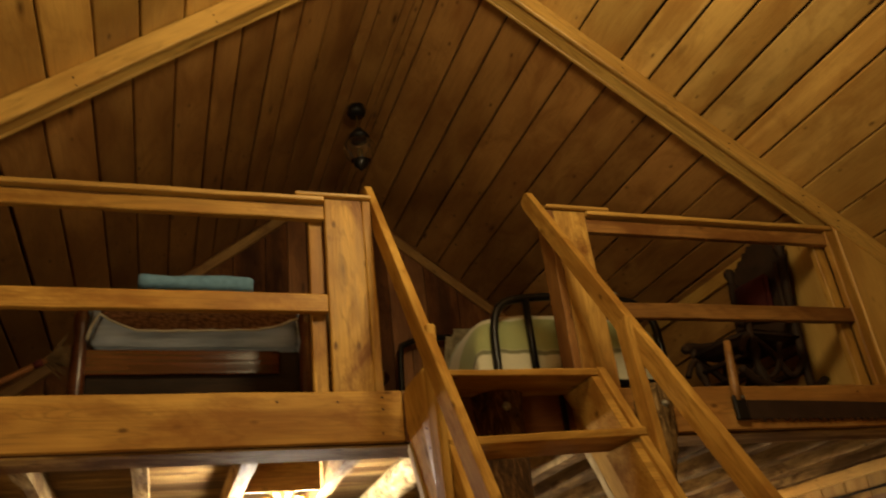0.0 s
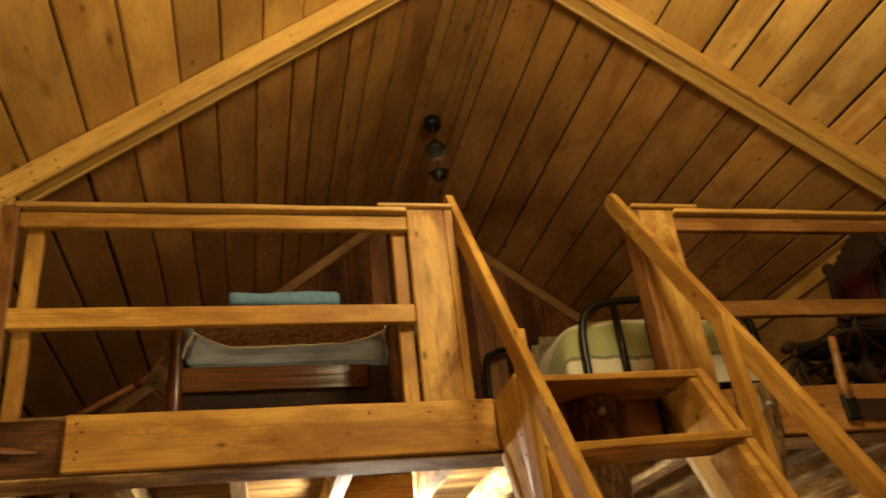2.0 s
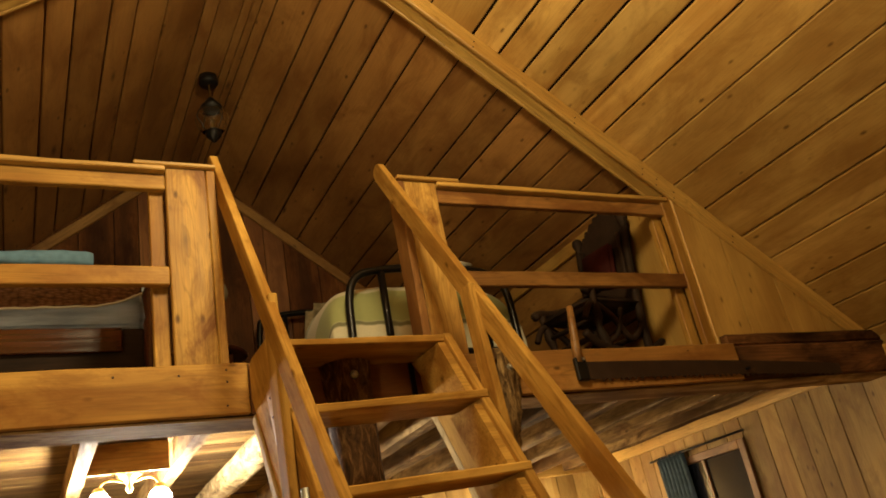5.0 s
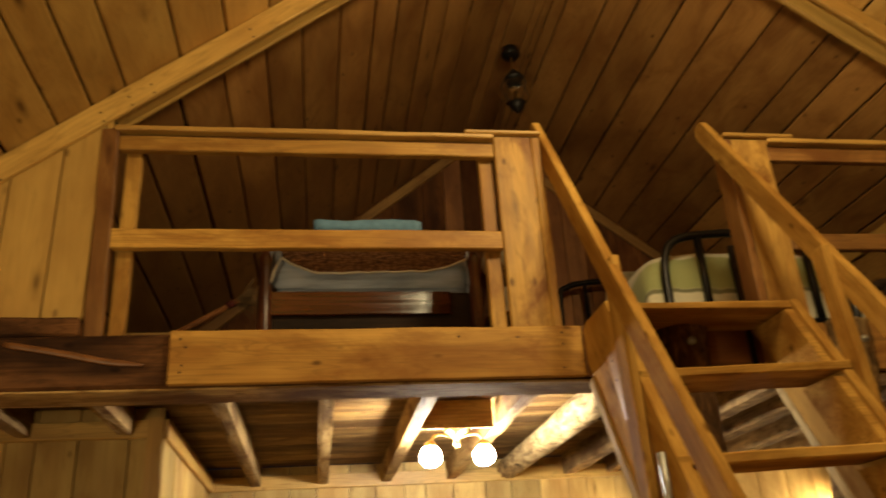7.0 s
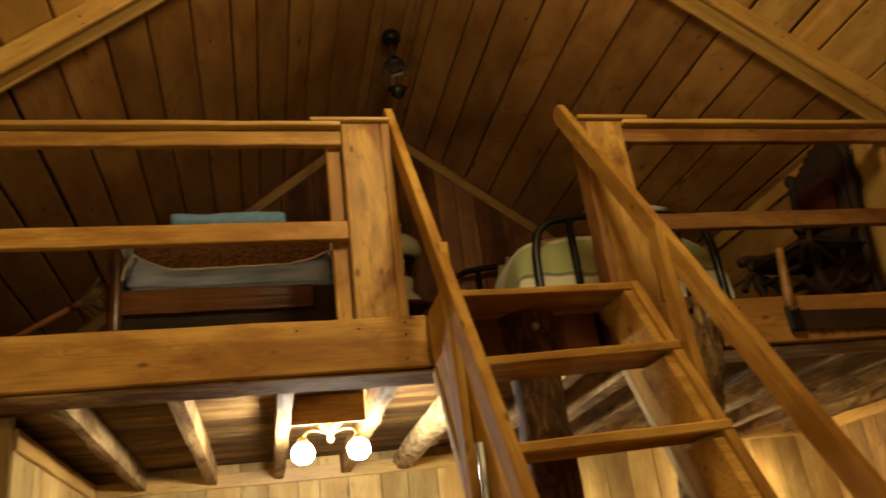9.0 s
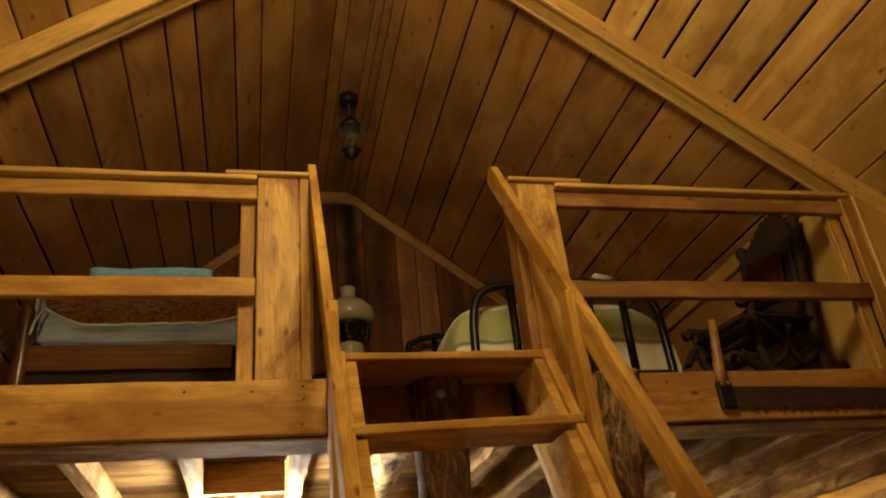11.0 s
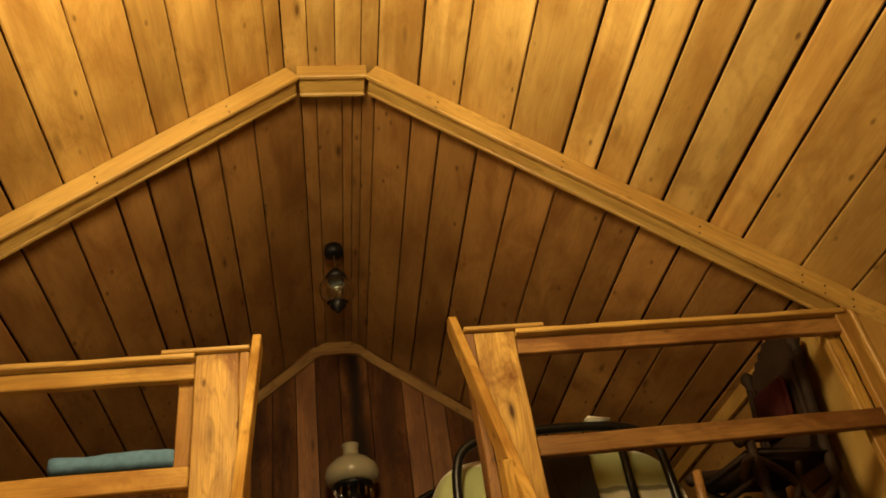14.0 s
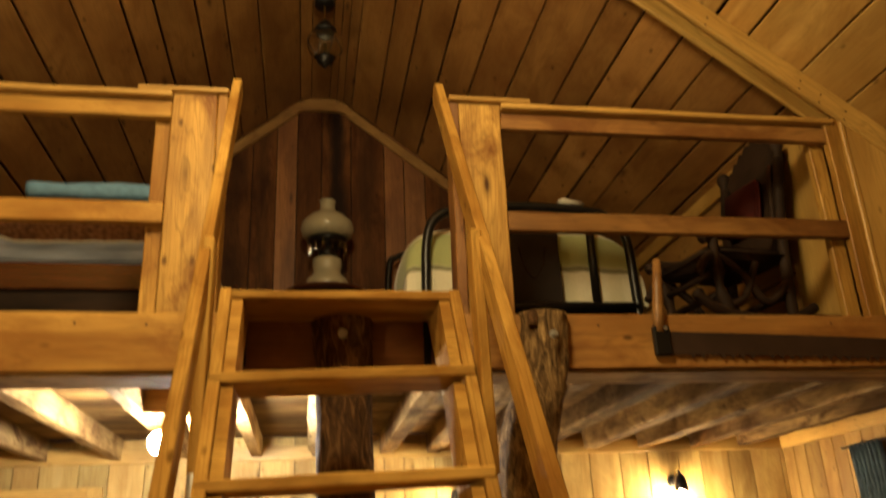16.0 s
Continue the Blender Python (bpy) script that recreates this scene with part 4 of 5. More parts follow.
for s in SCONCES:
    sc = thing("wall_sconce", (s[0], WB - 0.025, s[2]), "small dark metal wall sconce with a lit bulb", "wall lamp", "wall sconces")
    part("back_plate", lathe([(0.001, 0.0), (0.045, 0.0), (0.042, 0.012), (0.02, 0.018), (0.001, 0.018)], 20), iron, sc, at=Matrix.Translation((s[0], WB - 0.024, s[2])) @ Matrix.Rotation(math.pi / 2, 4, "X"), smooth=True)
    part("arm", tube(curve_points([(s[0], WB - 0.04, s[2]), (s[0], WB - 0.09, s[2] + 0.05), (s[0], WB - 0.14, s[2] + 0.06), (s[0], WB - 0.15, s[2] + 0.02)], 5), 0.008), iron, sc, smooth=True)
    part("shade", lathe([(0.018, 0.06), (0.03, 0.045), (0.042, 0.0), (0.05, -0.05), (0.047, -0.05), (0.039, 0.0), (0.027, 0.042), (0.015, 0.055)], 24), iron, sc, "dark bell-shaped shade", Matrix.Translation((s[0], WB - 0.15, s[2] - 0.02)), smooth=True)
    part("bulb", lathe([(0.012, 0.0), (0.028, -0.03), (0.034, -0.06), (0.026, -0.088), (0.001, -0.097)], 16), bulb_glow, sc, "glowing bulb", Matrix.Translation((s[0], WB - 0.15, s[2] - 0.066)), smooth=True)

room = thing("assumed_pendant_lamp", ROOM_LAMP, "assumed, unseen pendant lamp over the main room", "pendant lamp")
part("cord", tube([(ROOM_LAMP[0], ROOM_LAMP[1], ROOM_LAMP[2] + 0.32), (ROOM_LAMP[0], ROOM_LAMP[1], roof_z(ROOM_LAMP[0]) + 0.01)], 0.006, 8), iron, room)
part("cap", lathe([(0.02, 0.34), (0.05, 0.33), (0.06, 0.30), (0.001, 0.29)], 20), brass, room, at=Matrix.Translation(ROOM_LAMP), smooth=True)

# made-up stand for the fill light, out of view
stand = thing("fill_lamp_stand", (FILL_LAMP[0], FILL_LAMP[1], 0), "unseen lamp stand added to carry the fill light", "floor lamp")
part("base", lathe([(0.001, 0.0), (0.14, 0.0), (0.14, 0.015), (0.03, 0.03), (0.001, 0.03)], 24), iron, stand, at=Matrix.Translation((FILL_LAMP[0], FILL_LAMP[1], 0)), smooth=True)
part("pole", tube([(FILL_LAMP[0], FILL_LAMP[1], 0.03), (FILL_LAMP[0], FILL_LAMP[1], FILL_LAMP[2] - 0.16)], 0.012, 10), iron, stand)

# hanging glass lantern in the loft
PX, PY = 0.006, 1.57
lantern = thing("hanging_lantern", (PX, PY, 4.95), "unlit dark metal hanging lantern with a clear glass globe", "pendant lamp")
part("canopy", lathe([(0.001, 0.0), (0.062, 0.0), (0.064, -0.055), (0.056, -0.066), (0.001, -0.068)], 24), iron, lantern, at=Matrix.Translation((PX, PY, 4.955)), smooth=True)
part("chain", tube([(PX, PY, 4.91), (PX + 0.004, PY, 4.83), (PX, PY, 4.76)], 0.006, 8), brass, lantern)
part("cap", lathe([(0.006, 0.075), (0.02, 0.06), (0.045, 0.03), (0.07, -0.005), (0.073, -0.02), (0.06, -0.03), (0.001, -0.03)], 24), iron, lantern, "dark conical cap", Matrix.Translation((PX + 0.006, PY, 4.715)), smooth=True)
wall = [(0.055, 0.085), (0.085, 0.065), (0.108, 0.03), (0.112, 0.0), (0.1, -0.04), (0.07, -0.08), (0.045, -0.095)]
bm = lathe(wall + [(r - 0.004, z) for r, z in wall[::-1]] + wall[:1], 32, caps=False)
bmesh.ops.remove_doubles(bm, verts=bm.verts, dist=0.0001)
bmesh.ops.recalc_face_normals(bm, faces=bm.faces)
gl = part("globe", bm, clear_glass, lantern, "clear glass globe", Matrix.Translation((PX + 0.006, PY, 4.60)), smooth=True)
gl.visible_shadow = False
part("burner", lathe([(0.001, 0.01), (0.012, 0.005), (0.018, -0.04), (0.03, -0.08), (0.001, -0.085)], 16), brass, lantern, at=Matrix.Translation((PX + 0.006, PY, 4.60)), smooth=True)
part("base", lathe([(0.001, 0.03), (0.048, 0.025), (0.055, 0.0), (0.045, -0.03), (0.02, -0.05), (0.012, -0.065), (0.001, -0.07)], 24), iron, lantern, "dark metal bottom cup", Matrix.Translation((PX + 0.008, PY, 4.50)), smooth=True)
for k in range(4):
    a = k * math.pi / 2 + 0.4
    part("wire", tube(curve_points([(PX + 0.006 + 0.06 * math.cos(a), PY + 0.06 * math.sin(a), 4.70), (PX + 0.006 + 0.117 * math.cos(a), PY + 0.117 * math.sin(a), 4.60), (PX + 0.006 + 0.05 * math.cos(a), PY + 0.05 * math.sin(a), 4.505)], 6), 0.003, 6), iron, lantern, smooth=True)

# ---- round table with oil lamp ----
TX, TY, TZ = 0.052, 2.5, 3.268
table = thing("round_table", (TX, TY, FLOOR2), "small dark round side table with four legs", "table")
part("tabletop", lathe([(0.001, -0.028), (0.27, -0.028), (0.288, -0.018), (0.292, -0.008), (0.284, 0.0), (0.001, 0.0)], 48), cherry, table, at=Matrix.Translation((TX, TY, TZ)), smooth=False)
for k in range(4):
    a = math.pi / 4 + k * math.pi / 2
    part("leg", tube([(TX + 0.2 * math.cos(a), TY + 0.2 * math.sin(a), TZ - 0.028), (TX + 0.19 * math.cos(a), TY + 0.19 * math.sin(a), 2.9), (TX + 0.22 * math.cos(a), TY + 0.22 * math.sin(a), FLOOR2)], [0.02, 0.024, 0.018]), cherry, table, smooth=True)
oil = thing("oil_lamp", (TX, TY, TZ), "cream opal glass parlour oil lamp standing on the round table", "lamp")
at = Matrix.Translation((TX + 0.008, TY, TZ)) @ Matrix.Scale(1.03, 4)
part("base", lathe([(0.001, 0.0), (0.115, 0.0), (0.12, 0.012), (0.14, 0.03), (0.146, 0.06), (0.13, 0.1), (0.095, 0.13), (0.088, 0.16), (0.096, 0.2), (0.097, 0.235), (0.06, 0.255), (0.001, 0.257)], 40), opal, oil, "cream opal glass font", at, smooth=True)
part("burner", lathe([(0.001, 0.257), (0.055, 0.258), (0.06, 0.29), (0.045, 0.32), (0.035, 0.36), (0.03, 0.40), (0.001, 0.401)], 24), iron, oil, "dark burner", at, smooth=True)
part("shade_ring", lathe([(0.118, 0.355), (0.13, 0.36), (0.133, 0.385), (0.118, 0.39)], 32), iron, oil, at=at, smooth=True)
for k in range(14):
    a = k * math.pi / 7
    part("prism", lathe([(0.001, 0.0), (0.007, -0.015), (0.006, -0.06), (0.001, -0.085)], 6), clear_glass, oil, at=at @ Matrix.Translation((0.122 * math.cos(a), 0.122 * math.sin(a), 0.355)))
part("shade", lathe([(0.128, 0.39), (0.165, 0.41), (0.178, 0.45), (0.168, 0.50), (0.12, 0.55), (0.07, 0.575), (0.052, 0.60), (0.05, 0.64), (0.058, 0.665), (0.052, 0.664), (0.044, 0.64), (0.045, 0.60), (0.06, 0.57), (0.11, 0.545), (0.16, 0.495), (0.17, 0.45), (0.158, 0.415), (0.124, 0.395)], 40), opal, oil, "cream opal ball shade with ruffled top", at, smooth=True)

# ---- wooden bed ----
bed = thing("wooden_bed", (-1.05, 0.78, FLOOR2), "dark cherry wooden bed, its foot towards the railing", "bed")
for bx in (-1.555, -0.545):
    part("foot_post", lathe([(0.03, 0.0), (0.032, 0.1), (0.024, 0.13), (0.034, 0.2), (0.034, 0.42), (0.024, 0.46), (0.032, 0.52), (0.036, 0.57), (0.02, 0.62), (0.001, 0.63)], 20), cherry, bed, at=Matrix.Translation((bx, 0.76, FLOOR2)), smooth=True)
    part("head_post", lathe([(0.03, 0.0), (0.034, 0.5), (0.024, 0.8), (0.036, 0.9), (0.001, 0.95)], 20), cherry, bed, at=Matrix.Translation((bx, 2.62, FLOOR2)), smooth=True)
    slab("side_rail", (bx - 0.015, 0.78, 2.70), (bx + 0.015, 2.6, 2.82), cherry, bed, long="Y")
slab("foot_panel", (-1.527, 0.745, 2.722), (-0.675, 0.77, 2.838), polished, bed, "glossy dark cherry foot panel")
# near-black board stands in for the dark void under the bed
slab("foot_rail", (-1.527, 0.772, 2.50), (-0.575, 0.79, 2.84), bent_wood, bed)
slab("head_panel", (-1.527, 2.605, 2.8), (-0.575, 2.63, 3.3), cherry, bed)
bm = box(0.985, 1.80, 0.30, 0.03, 4)
for v in bm.verts:
    v.co += 0.006 * noise.noise_vector(v.co * 7)
part("mattress", bm, sheet_mat, bed, "pale blue sheet over the mattress", Matrix.Translation((-1.05, 1.70, 2.995)), smooth=True)


def throw_edge(x):
    u = (x + 1.47) / 0.87
    return 2.937 + 0.075 * max(0.0, 1 - u / 0.22) ** 1.8 + 0.014 * max(0.0, (u - 0.25) / 0.75) + 0.05 * max(0.0, (u - 0.78) / 0.22) ** 1.6


cover = thing("crocheted_throw", (-1.04, 0.8, 3.15), "brown crocheted throw with a white corded edge over the bed", "blanket")
bm = bmesh.new()
NX, NZ, NY = 44, 12, 14
rows = []
for j in range(NZ + NY + 1):
    row = []
    for i in range(NX + 1):
        x = -1.48 + 0.90 * i / NX
        if j <= NZ:
            f = j / NZ
            z = throw_edge(x) + (3.155 - throw_edge(x)) * f
            y = 0.766 - 0.018 * math.sin(f * 2.6) + 0.05 * max(0, f - 0.8) / 0.2 * (f > 0.8) + 0.007 * math.sin(x * 31)
        else:
            y = 0.816 + 0.06 * (j - NZ)
            z = 3.165 + 0.006 * noise.noise(Vector((x * 8, y * 8, 0)))
        row.append(bm.verts.new((x + 1.04, y - 0.8, z - 3.15)))
    rows.append(row)
for a, b in zip(rows, rows[1:]):
    for i in range(NX):
        bm.faces.new((a[i], a[i + 1], b[i + 1], b[i]))
bmesh.ops.solidify(bm, geom=bm.faces[:], thickness=0.012)
part("cloth", bm, crochet, cover, at=Matrix.Translation((-1.04, 0.8, 3.15)), smooth=True)
edge = [(-1.525, 0.742, 2.885), (-1.515, 0.742, 2.94), (-1.495, 0.744, 2.985)] + [(-1.48 + 0.90 * i / NX, 0.752 + 0.006 * math.sin(i), throw_edge(-1.48 + 0.90 * i / NX) - 0.003) for i in range(0, NX + 1, 2)]
part("corded_edge", tube(edge, 0.006, 8), white_cord, cover, "white corded edge", smooth=True)
bm = bmesh.new()
rows = []
for i in range(31):
    x = 0.545 * (i / 30 - 0.5)
    lift = 0.007 * math.sin(x * 11 + 0.6) + 0.010 * (x / 0.27) ** 2
    end = min(1.0, min(i, 30 - i) / 2.0) ** 0.4 * 0.12 + 0.88
    ring = []
    for j in range(28):
        a = 2 * math.pi * j / 28
        c, d = math.cos(a), math.sin(a)
        y = 0.125 * math.copysign(abs(c) ** 0.5, c) * end
        z = 0.042 * math.copysign(abs(d) ** 0.6, d) * end
        q = Vector((x * 14, y * 14, z * 22))
        ring.append(bm.verts.new((x, y + 0.004 * noise.noise(q), z + (lift if d > 0 else 0.0) + 0.004 * noise.noise(q + Vector((7, 0, 0))))))
    rows.append(ring)
for p, q in zip(rows, rows[1:]):
    for j in range(28):
        bm.faces.new((p[j], p[(j + 1) % 28], q[(j + 1) % 28], q[j]))
bm.faces.new(rows[0][::-1])
bm.faces.new(rows[-1])
bmesh.ops.recalc_face_normals(bm, faces=bm.faces)
tagged(part("folded_blanket", bm, teal, at=pose(-1.06, 0.935, 3.222, 0, 0, 2), smooth=True), "folded teal fleece blanket lying on the bed", "blanket")

# ---- iron bed ----
FY = 0.83
ibed = thing("iron_bed", (1.0, FY, FLOOR2), "black tubular iron bed with a solid centre panel in its foot", "bed")


def bed_end(y, top, name):
    frame_pts = curve_points([(0.475, y, FLOOR2), (0.48, y, FLOOR2 + 0.35), (0.495, y, 3.03 + top), (0.56, y, 3.145 + top), (0.72, y, 3.185 + top), (0.985, y, 3.2 + top), (1.25, y, 3.19 + top), (1.41, y, 3.155 + top), (1.495, y, 3.05 + top), (1.512, y, FLOOR2 + 0.35), (1.515, y, FLOOR2)], 7)
    part(name, tube(frame_pts, 0.023, 14), iron, ibed, smooth=True)
    part("bar", tube([(0.47, y, 2.68), (1.515, y, 2.68)], 0.027, 14), iron, ibed, smooth=True)
    for bx in (0.70, 1.31):
        part("bar", tube([(bx, y, 2.68), (bx, y, 3.186 + top)], 0.021, 14), iron, ibed, smooth=True)


bed_end(FY, 0.0, "foot_frame")
bed_end(2.66, 0.46, "head_frame")
slab("foot_panel", (0.866, FY - 0.012, 2.665), (1.14, FY + 0.012, 3.12), dull_black, ibed, "dark panel with a faint painted garland", long="Z", bevel=0.003)
part("garland", tube(curve_points([(0.94, FY - 0.014, 2.98), (0.96, FY - 0.014, 2.88), (1.005, FY - 0.014, 2.82), (1.05, FY - 0.014, 2.88), (1.07, FY - 0.014, 2.98)], 5), 0.003, 6), bent_wood, ibed, smooth=True)
slab("spring_box", (0.50, FY + 0.04, 2.56), (1.49, 2.62, 2.70), bent_wood, ibed, "dark bed base", long="Y")
for sx in (0.482, 1.508):
    part("side_rail", tube([(sx, FY, 2.66), (sx, 2.66, 2.66)], 0.016, 10), iron, ibed, smooth=True)
bm = bmesh.new()
uv = bm.loops.layers.uv.new("UVMap")
XC, XA, YF, YE, ZQ, HQ = 0.99, 0.615, 0.875, 1.42, 2.70, 0.465
NI, NJ = 56, 46
grid, flat = [], []
for j in range(NJ + 1):
    f = j / NJ
    y = YF + (YE - YF) * f ** 1.4
    e = max(0.0, min(1.0, (y - YF) / 0.24, (YE - y) / 0.12))
    hs = (1 - (1 - e) ** 3.2) ** (1 / 3.2)
    row, frow = [], []
    for i in range(NI + 1):
        t = math.pi * i / NI
        c, sn = math.cos(t), max(0.0, math.sin(t))
        x = -XA * (1 if c > 0 else -1) * abs(c) ** 0.48
        x *= 0.97 + 0.03 * e
        z = HQ * hs * sn ** 0.42
        q = Vector((x * 6, y * 6, z * 8))
        wob = 0.016 * noise.noise(q) + 0.007 * noise.noise(q * 2.7)
        yy = y - 0.008 * math.sin(x * 22) * (1 - e) + wob
        row.append(bm.verts.new((x, yy - 1.735, ZQ + z + wob * sn - 2.915)))
        frow.append((x + 0.625, z + (y - YF)))
    grid.append(row)
    flat.append(frow)
for j in range(NJ):
    for i in range(NI):
        fc = bm.faces.new((grid[j][i], grid[j][i + 1], grid[j + 1][i + 1], grid[j + 1][i]))
        for l, (jj, ii) in zip(fc.loops, ((j, i), (j, i + 1), (j + 1, i + 1), (j + 1, i))):
            l[uv].uv = flat[jj][ii]
cover = part("quilt", bm, quilt, at=Matrix.Translation((XC, 1.735, 2.915)), smooth=True)
tagged(cover, "green and cream plaid quilt over the iron bed's foot", "quilt")
bm = box(0.94, 1.70, 0.20, 0.05, 4)
for v in bm.verts:
    v.co += 0.005 * noise.noise_vector(v.co * 6)
part("mattress", bm, pillow_mat, ibed, "thin mattress in dull ticking", Matrix.Translation((0.995, 1.76, 2.80)), smooth=True)
for px, tilt_z in ((0.98, 3), (1.34, -4)):
    bm = box(0.40, 0.15, 0.50, 0.065, 5)
    bmesh.ops.subdivide_edges(bm, edges=[e for e in bm.edges if e.calc_length() > 0.1], cuts=6, use_grid_fill=True)
    for v in bm.verts:
        u, w = v.co.x / 0.20, v.co.z / 0.25
        v.co.y *= max(0.15, (1 - 0.8 * abs(u) ** 3) * (1 - 0.8 * abs(w) ** 3))
        v.co += 0.012 * noise.noise_vector(v.co * 6 + Vector((px * 9, 0, 0)))
    tagged(part("pillow", bm, pillow_mat, at=pose(px, 2.48, 3.39, 14, tilt_z, 0), smooth=True), "pillow in a pale patterned case leaning on the iron bed's head", "pillow", "pillows on the iron bed")
bm = box(0.13, 0.07, 0.02, 0.008, 2)
for v in bm.verts:
    v.co.z += 0.008 * noise.noise(v.co * 20)
tagged(part("folded_cloth", bm, white_cord, at=pose(1.225, FY, 3.222, 0, 4, 8), smooth=True), "small folded white cloth lying on the bed's foot rail", "cloth")

# ---- rocking chair ----
SEAT_AT = Vector((1.775, 0.43, FLOOR2))
chair = thing("rocking_chair", SEAT_AT, "low black carved rocking chair with a dark red back cushion", "chair")
FACE = Vector((-0.985, -0.17, 0)).normalized()
SIDE = Vector((-FACE.y, FACE.x, 0))


def cp(side, fwd, z):
    return SEAT_AT + SIDE * side + FACE * fwd + Vector((0, 0, z))


for s in (-1, 1):
    part("rocker", tube(curve_points([cp(s * 0.19, -0.27, 0.09), cp(s * 0.19, -0.15, 0.035), cp(s * 0.19, 0.02, 0.022), cp(s * 0.19, 0.22, 0.05), cp(s * 0.19, 0.33, 0.12)], 6), 0.022, 10), bent_wood, chair, smooth=True)
    part("front_leg", tube(curve_points([cp(s * 0.19, 0.17, 0.04), cp(s * 0.175, 0.19, 0.14), cp(s * 0.19, 0.20, 0.25), cp(s * 0.2, 0.21, 0.36)], 5), [0.02, 0.024, 0.028, 0.03, 0.028, 0.022, 0.018, 0.022, 0.027, 0.03, 0.026, 0.02, 0.018, 0.02, 0.022, 0.022], 10), bent_wood, chair, smooth=True)
    part("back_post", tube(curve_points([cp(s * 0.185, -0.15, 0.03), cp(s * 0.18, -0.17, 0.30), cp(s * 0.185, -0.20, 0.58), cp(s * 0.19, -0.24, 0.80)], 6), 0.024, 10), bent_wood, chair, smooth=True)
    part("finial", lathe([(0.001, -0.01), (0.026, 0.0), (0.020, 0.02), (0.034, 0.055), (0.030, 0.08), (0.014, 0.095), (0.001, 0.098)], 16), bent_wood, chair, at=Matrix.Translation(cp(s * 0.19, -0.24, 0.80)), smooth=True)
    part("arm", tube(curve_points([cp(s * 0.185, -0.18, 0.46), cp(s * 0.21, -0.05, 0.42), cp(s * 0.215, 0.1, 0.385), cp(s * 0.205, 0.22, 0.375), cp(s * 0.20, 0.265, 0.355)], 6), 0.026, 10), bent_wood, chair, smooth=True)
    part("hoop", tube(curve_points([cp(s * 0.19, 0.30, 0.20), cp(s * 0.19, 0.22, 0.29), cp(s * 0.185, 0.08, 0.22), cp(s * 0.185, -0.03, 0.10), cp(s * 0.185, -0.16, 0.20)], 7), 0.018, 8), bent_wood, chair, smooth=True)
    part("scroll", tube(curve_points([cp(s * 0.19, 0.20, 0.06), cp(s * 0.19, 0.08, 0.12), cp(s * 0.19, 0.0, 0.27)], 6), 0.015, 8), bent_wood, chair, smooth=True)
for f, z, r in ((0.19, 0.13, 0.017), (0.2, 0.22, 0.015), (-0.155, 0.14, 0.017)):
    part("stretcher", tube([cp(-0.185, f, z), cp(0.185, f, z)], r, 8), bent_wood, chair, smooth=True)
rot = Matrix((SIDE, FACE, Vector((0, 0, 1)))).transposed().to_4x4()
bm = box(0.40, 0.42, 0.05, 0.02, 3)
part("seat", bm, bent_wood, chair, at=Matrix.Translation(cp(0, 0.02, 0.315)) @ rot, smooth=True)
bm = bmesh.new()
crest = [(-0.185, 0.70), (-0.18, 0.83), (-0.165, 0.84), (-0.155, 0.885), (-0.135, 0.885), (-0.125, 0.92), (-0.10, 0.915), (-0.085, 0.955), (-0.06, 0.95), (-0.045, 0.985), (-0.015, 0.975), (0.0, 0.995), (0.015, 0.975), (0.045, 0.985), (0.06, 0.95), (0.085, 0.955), (0.10, 0.915), (0.125, 0.92), (0.135, 0.885), (0.155, 0.885), (0.165, 0.84), (0.18, 0.83), (0.185, 0.70)]
f = [bm.verts.new(cp(sx, -0.215 - (z - 0.7) * 0.22, z)) for sx, z in crest]
g = [bm.verts.new(cp(sx, -0.250 - (z - 0.7) * 0.22, z)) for sx, z in crest]
bm.faces.new(f)
bm.faces.new(g[::-1])
for k in range(len(crest)):
    j = (k + 1) % len(crest)
    bm.faces.new((f[k], g[k], g[j], f[j]))
bmesh.ops.recalc_face_normals(bm, faces=bm.faces)
part("crest_rail", bm, bent_wood, chair, "carved crest rail with a jagged top")
tilt = Matrix.Rotation(0.16, 4, "X")
part("back_panel", box(0.345, 0.016, 0.40, 0.005), bent_wood, chair, "solid dark back", Matrix.Translation(cp(0, -0.205, 0.54)) @ rot @ tilt)
part("back_cushion", box(0.24, 0.05, 0.24, 0.02, 4), red_cloth, chair, "dark red cushion tied to the back", Matrix.Translation(cp(-0.02, -0.175, 0.62)) @ rot @ tilt, smooth=True)
for sx in (-0.15, 0.15):
    part("stile", tube([cp(sx, -0.165, 0.34), cp(sx, -0.185, 0.55), cp(sx, -0.215, 0.78)], 0.014, 8), bent_wood, chair, smooth=True)

# ---- crosscut saw on the beam ----
saw = thing("crosscut_saw", (1.18, -0.1, 2.3), "old crosscut saw with a rusty toothed blade hung on the beam", "saw")
bm = bmesh.new()
top, bot = [], []
N = 46
for k in range(N + 1):
    f = k / N
    x = 1.16 + 1.75 * f
    top.append((x, 2.306 - 0.078 * f + 0.012 * math.sin(math.pi * f)))
    zb = 2.222 - 0.052 * f + 0.01 * math.sin(math.pi * f)
    bot.append((x, zb))
    if 2 < k < N:
        bot.append((x + 0.012, zb - (0.013 if k % 5 else 0.004)))
        bot.append((x + 0.024, zb))
ring = top + bot[::-1]
f = [bm.verts.new((x - 1.9, -0.1015, z - 2.25)) for x, z in ring]
g = [bm.verts.new((x - 1.9, -0.0985, z - 2.25)) for x, z in ring]
bm.faces.new(f)
bm.faces.new(g[::-1])
for k in range(len(ring)):
    j = (k + 1) % len(ring)
    bm.faces.new((f[k], g[k], g[j], f[j]))
bmesh.ops.recalc_face_normals(bm, faces=bm.faces)
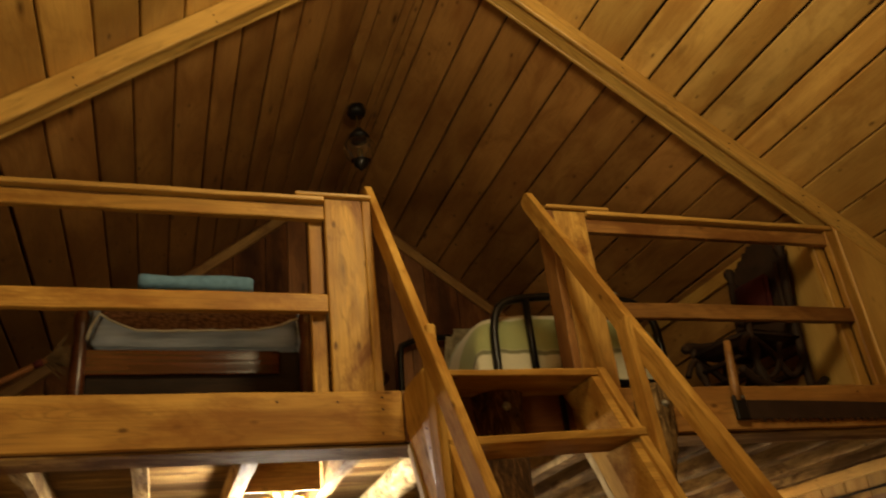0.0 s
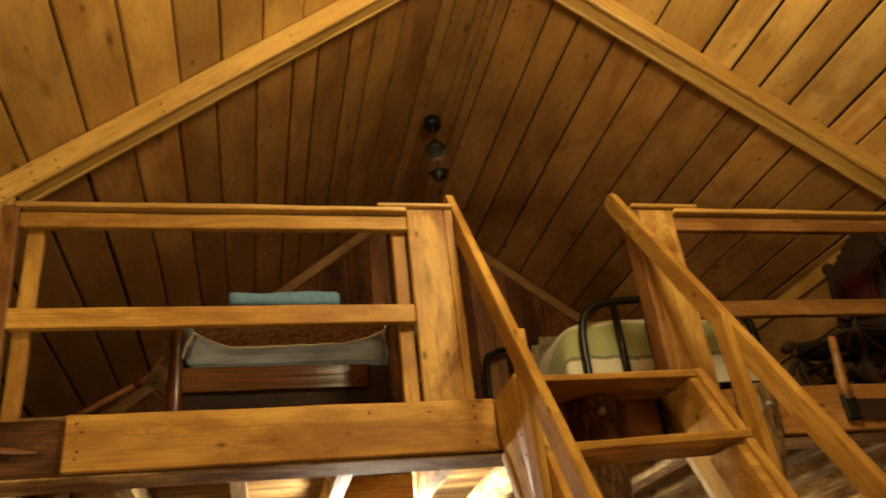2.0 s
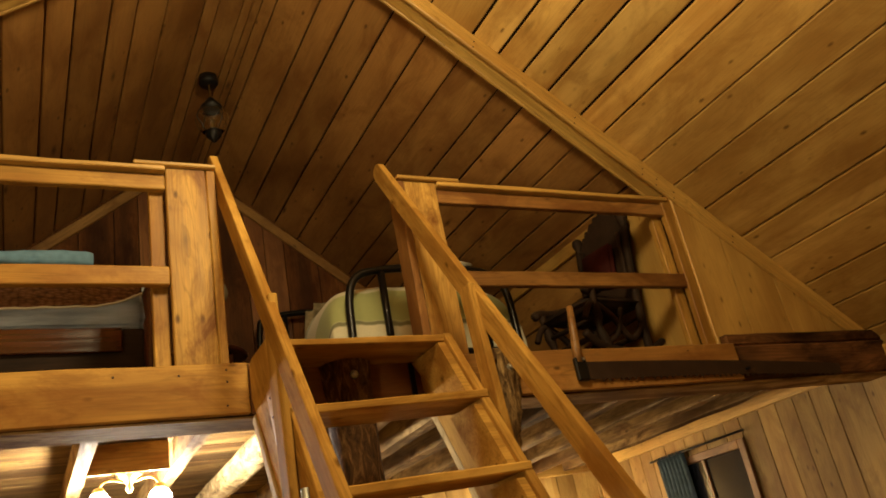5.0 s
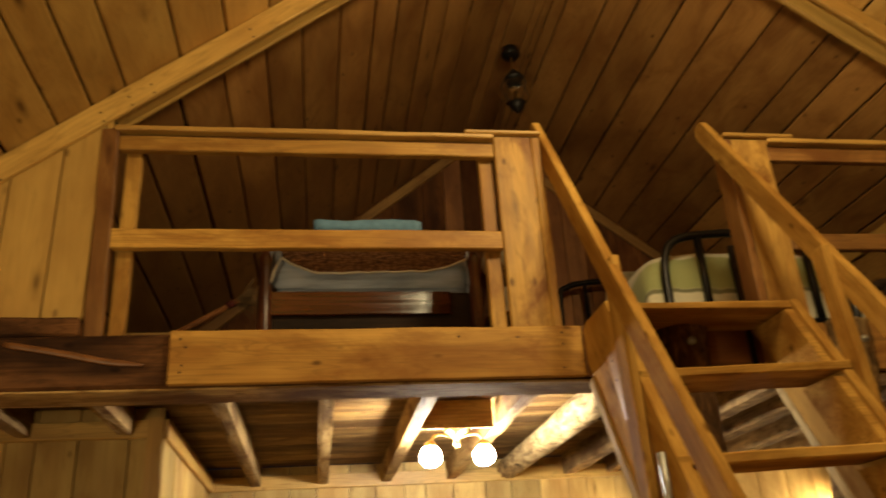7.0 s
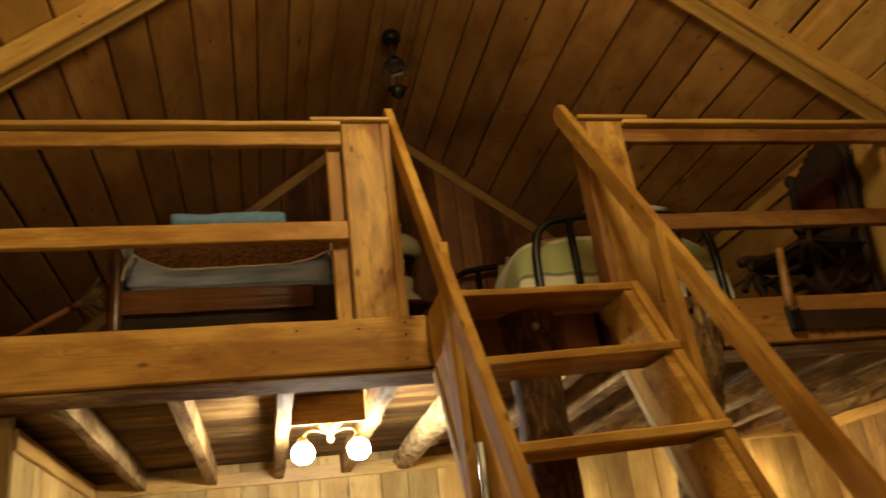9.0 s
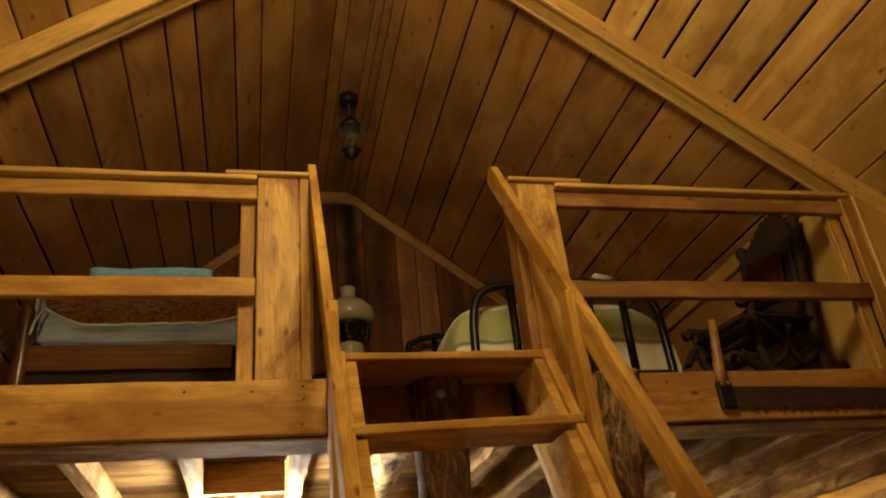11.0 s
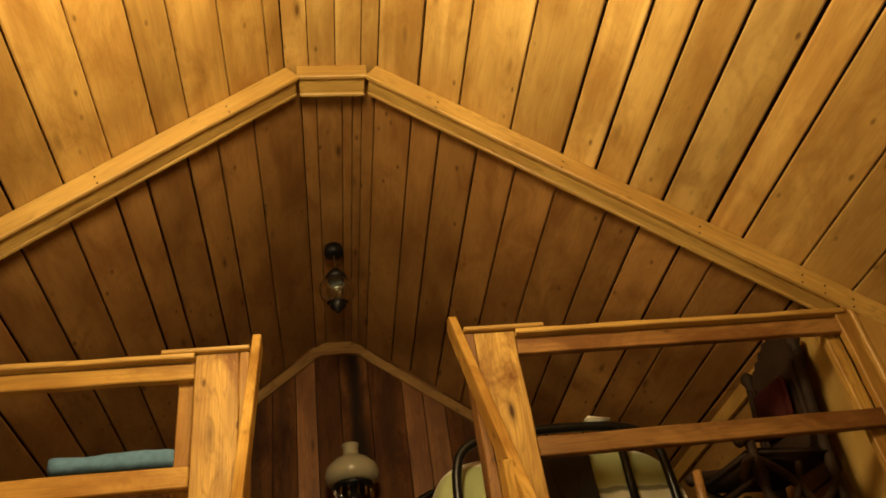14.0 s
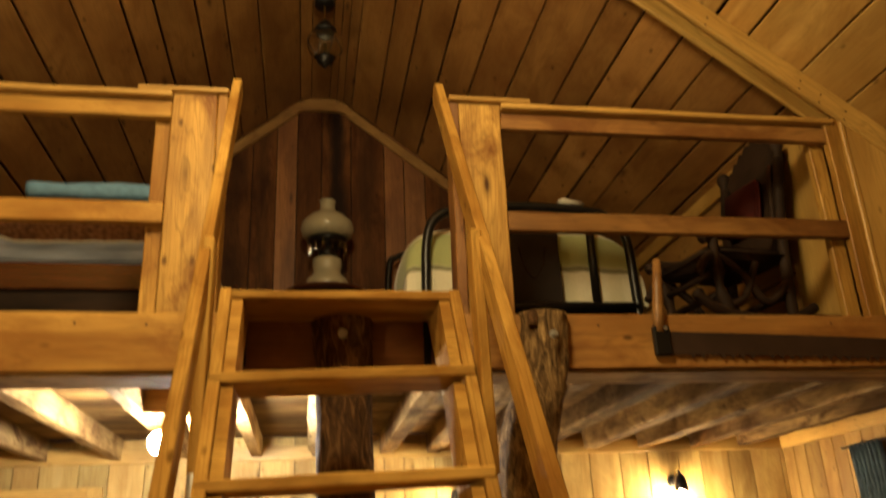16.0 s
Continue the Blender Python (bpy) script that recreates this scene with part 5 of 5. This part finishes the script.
part("blade", bm, saw_steel, saw, "rusty dark blade with worn teeth", Matrix.Translation((1.9, 0, 2.25)))
part("handle", tube([(1.166, -0.105, 2.30), (1.172, -0.105, 2.36), (1.183, -0.105, 2.46), (1.196, -0.105, 2.575)], [0.019, 0.021, 0.019, 0.015], 12), dim_wood, saw, "worn wooden handle", smooth=True)
slab("bracket", (1.142, -0.118, 2.215), (1.205, -0.092, 2.325), iron, saw, "dark iron handle bracket", long="Z", bevel=0.006)
part("peg", tube([(1.185, -0.125, 2.312), (1.185, -0.086, 2.312)], 0.007, 8), steel, saw)
part("peg", tube([(2.2, -0.125, 2.225), (2.2, -0.05, 2.225)], 0.007, 8), iron, saw)

# ---- window with curtain on the right wall, door frame on the back wall ----
win = thing("window_1", (WR - 0.03, 1.6, 1.6), "dark night window in a brown wooden frame", "window", kind="structure")
slab("pane", (WR - 0.034, 1.25, 1.15), (WR - 0.028, 2.0, 2.06), night_pane, win, long="Y", bevel=0)
for lo, hi, lg in (((1.19, 1.1), (1.25, 2.10), "Z"), ((2.0, 1.1), (2.06, 2.10), "Z"), ((1.25, 2.04), (2.0, 2.10), "Y"), ((1.25, 1.1), (2.0, 1.15), "Y"), ((1.61, 1.15), (1.64, 2.04), "Z")):
    slab("frame", (WR - 0.055, lo[0], lo[1]), (WR - 0.026, hi[0], hi[1]), dim_wood, win, long=lg)
cur = thing("curtain", (WR - 0.1, 1.95, 1.5), "gathered blue-green curtain drawn to one side of the window", "curtain")
bm = bmesh.new()
rows = []
for j in range(9):
    z = 1.0 + 1.15 * j / 8
    rows.append([bm.verts.new((WR - 0.095 + 0.022 * math.sin(i * 1.25 + 0.3 * j) * (1 - 0.03 * j), 1.76 + 0.30 * i / 36, z)) for i in range(37)])
for a, b in zip(rows, rows[1:]):
    for i in range(36):
        bm.faces.new((a[i], a[i + 1], b[i + 1], b[i]))
bmesh.ops.solidify(bm, geom=bm.faces[:], thickness=0.003)
part("cloth", bm, curtain_mat, cur, smooth=True)
part("rod", tube([(WR - 0.095, 1.12, 2.14), (WR - 0.095, 2.14, 2.14)], 0.008, 10), iron, cur, "thin dark rod", smooth=True)
door = thing("door_1", (-1.7, WB, 0), "closed pine door in a pale pine casing", "door", kind="structure")
slab("casing", (-1.42, WB - 0.06, 0), (-1.33, WB - 0.026, 2.1), trim_wood, door, long="Z")
slab("casing", (-2.0, WB - 0.06, 2.02), (-1.42, WB - 0.026, 2.1), trim_wood, door)
slab("leaf", (-2.0, WB - 0.04, 0), (-1.42, WB - 0.026, 2.02), panel_wood, door, long="Z")

# ---- broom in the loft ----
broom = thing("broom", (-1.9, 0.6, FLOOR2), "straw broom leaning by the wooden bed", "broom")
part("handle", tube([(-1.655, 0.60, 2.74), (-1.95, 0.60, 2.57), (-2.15, 0.6, 2.45)], 0.013, 10), gable_wood, broom, smooth=True)
rng = random.Random(5)
bm = bmesh.new()
for k in range(150):
    a, c = rng.gauss(0, 0.35), rng.gauss(0, 0.35)
    t = tube([(0.0, 0.0, 0.0), (0.045 + 0.012 * a, 0.02 * c, 0.03 + 0.022 * a), (0.10 + rng.uniform(-0.02, 0.03), 0.05 * c, 0.035 + 0.10 * a + rng.uniform(-0.015, 0.015))], 0.0017, 4)
    me = mesh_of(t, "straw")
    bm.from_mesh(me)
    bpy.data.meshes.remove(me)
part("bristles", bm, straw, broom, "frayed straw head", Matrix.Translation((-1.70, 0.60, 2.715)))
part("binding", tube([(-1.705, 0.60, 2.712), (-1.675, 0.60, 2.729)], 0.017, 10), red_cloth, broom, "dark binding round the straw", smooth=True)
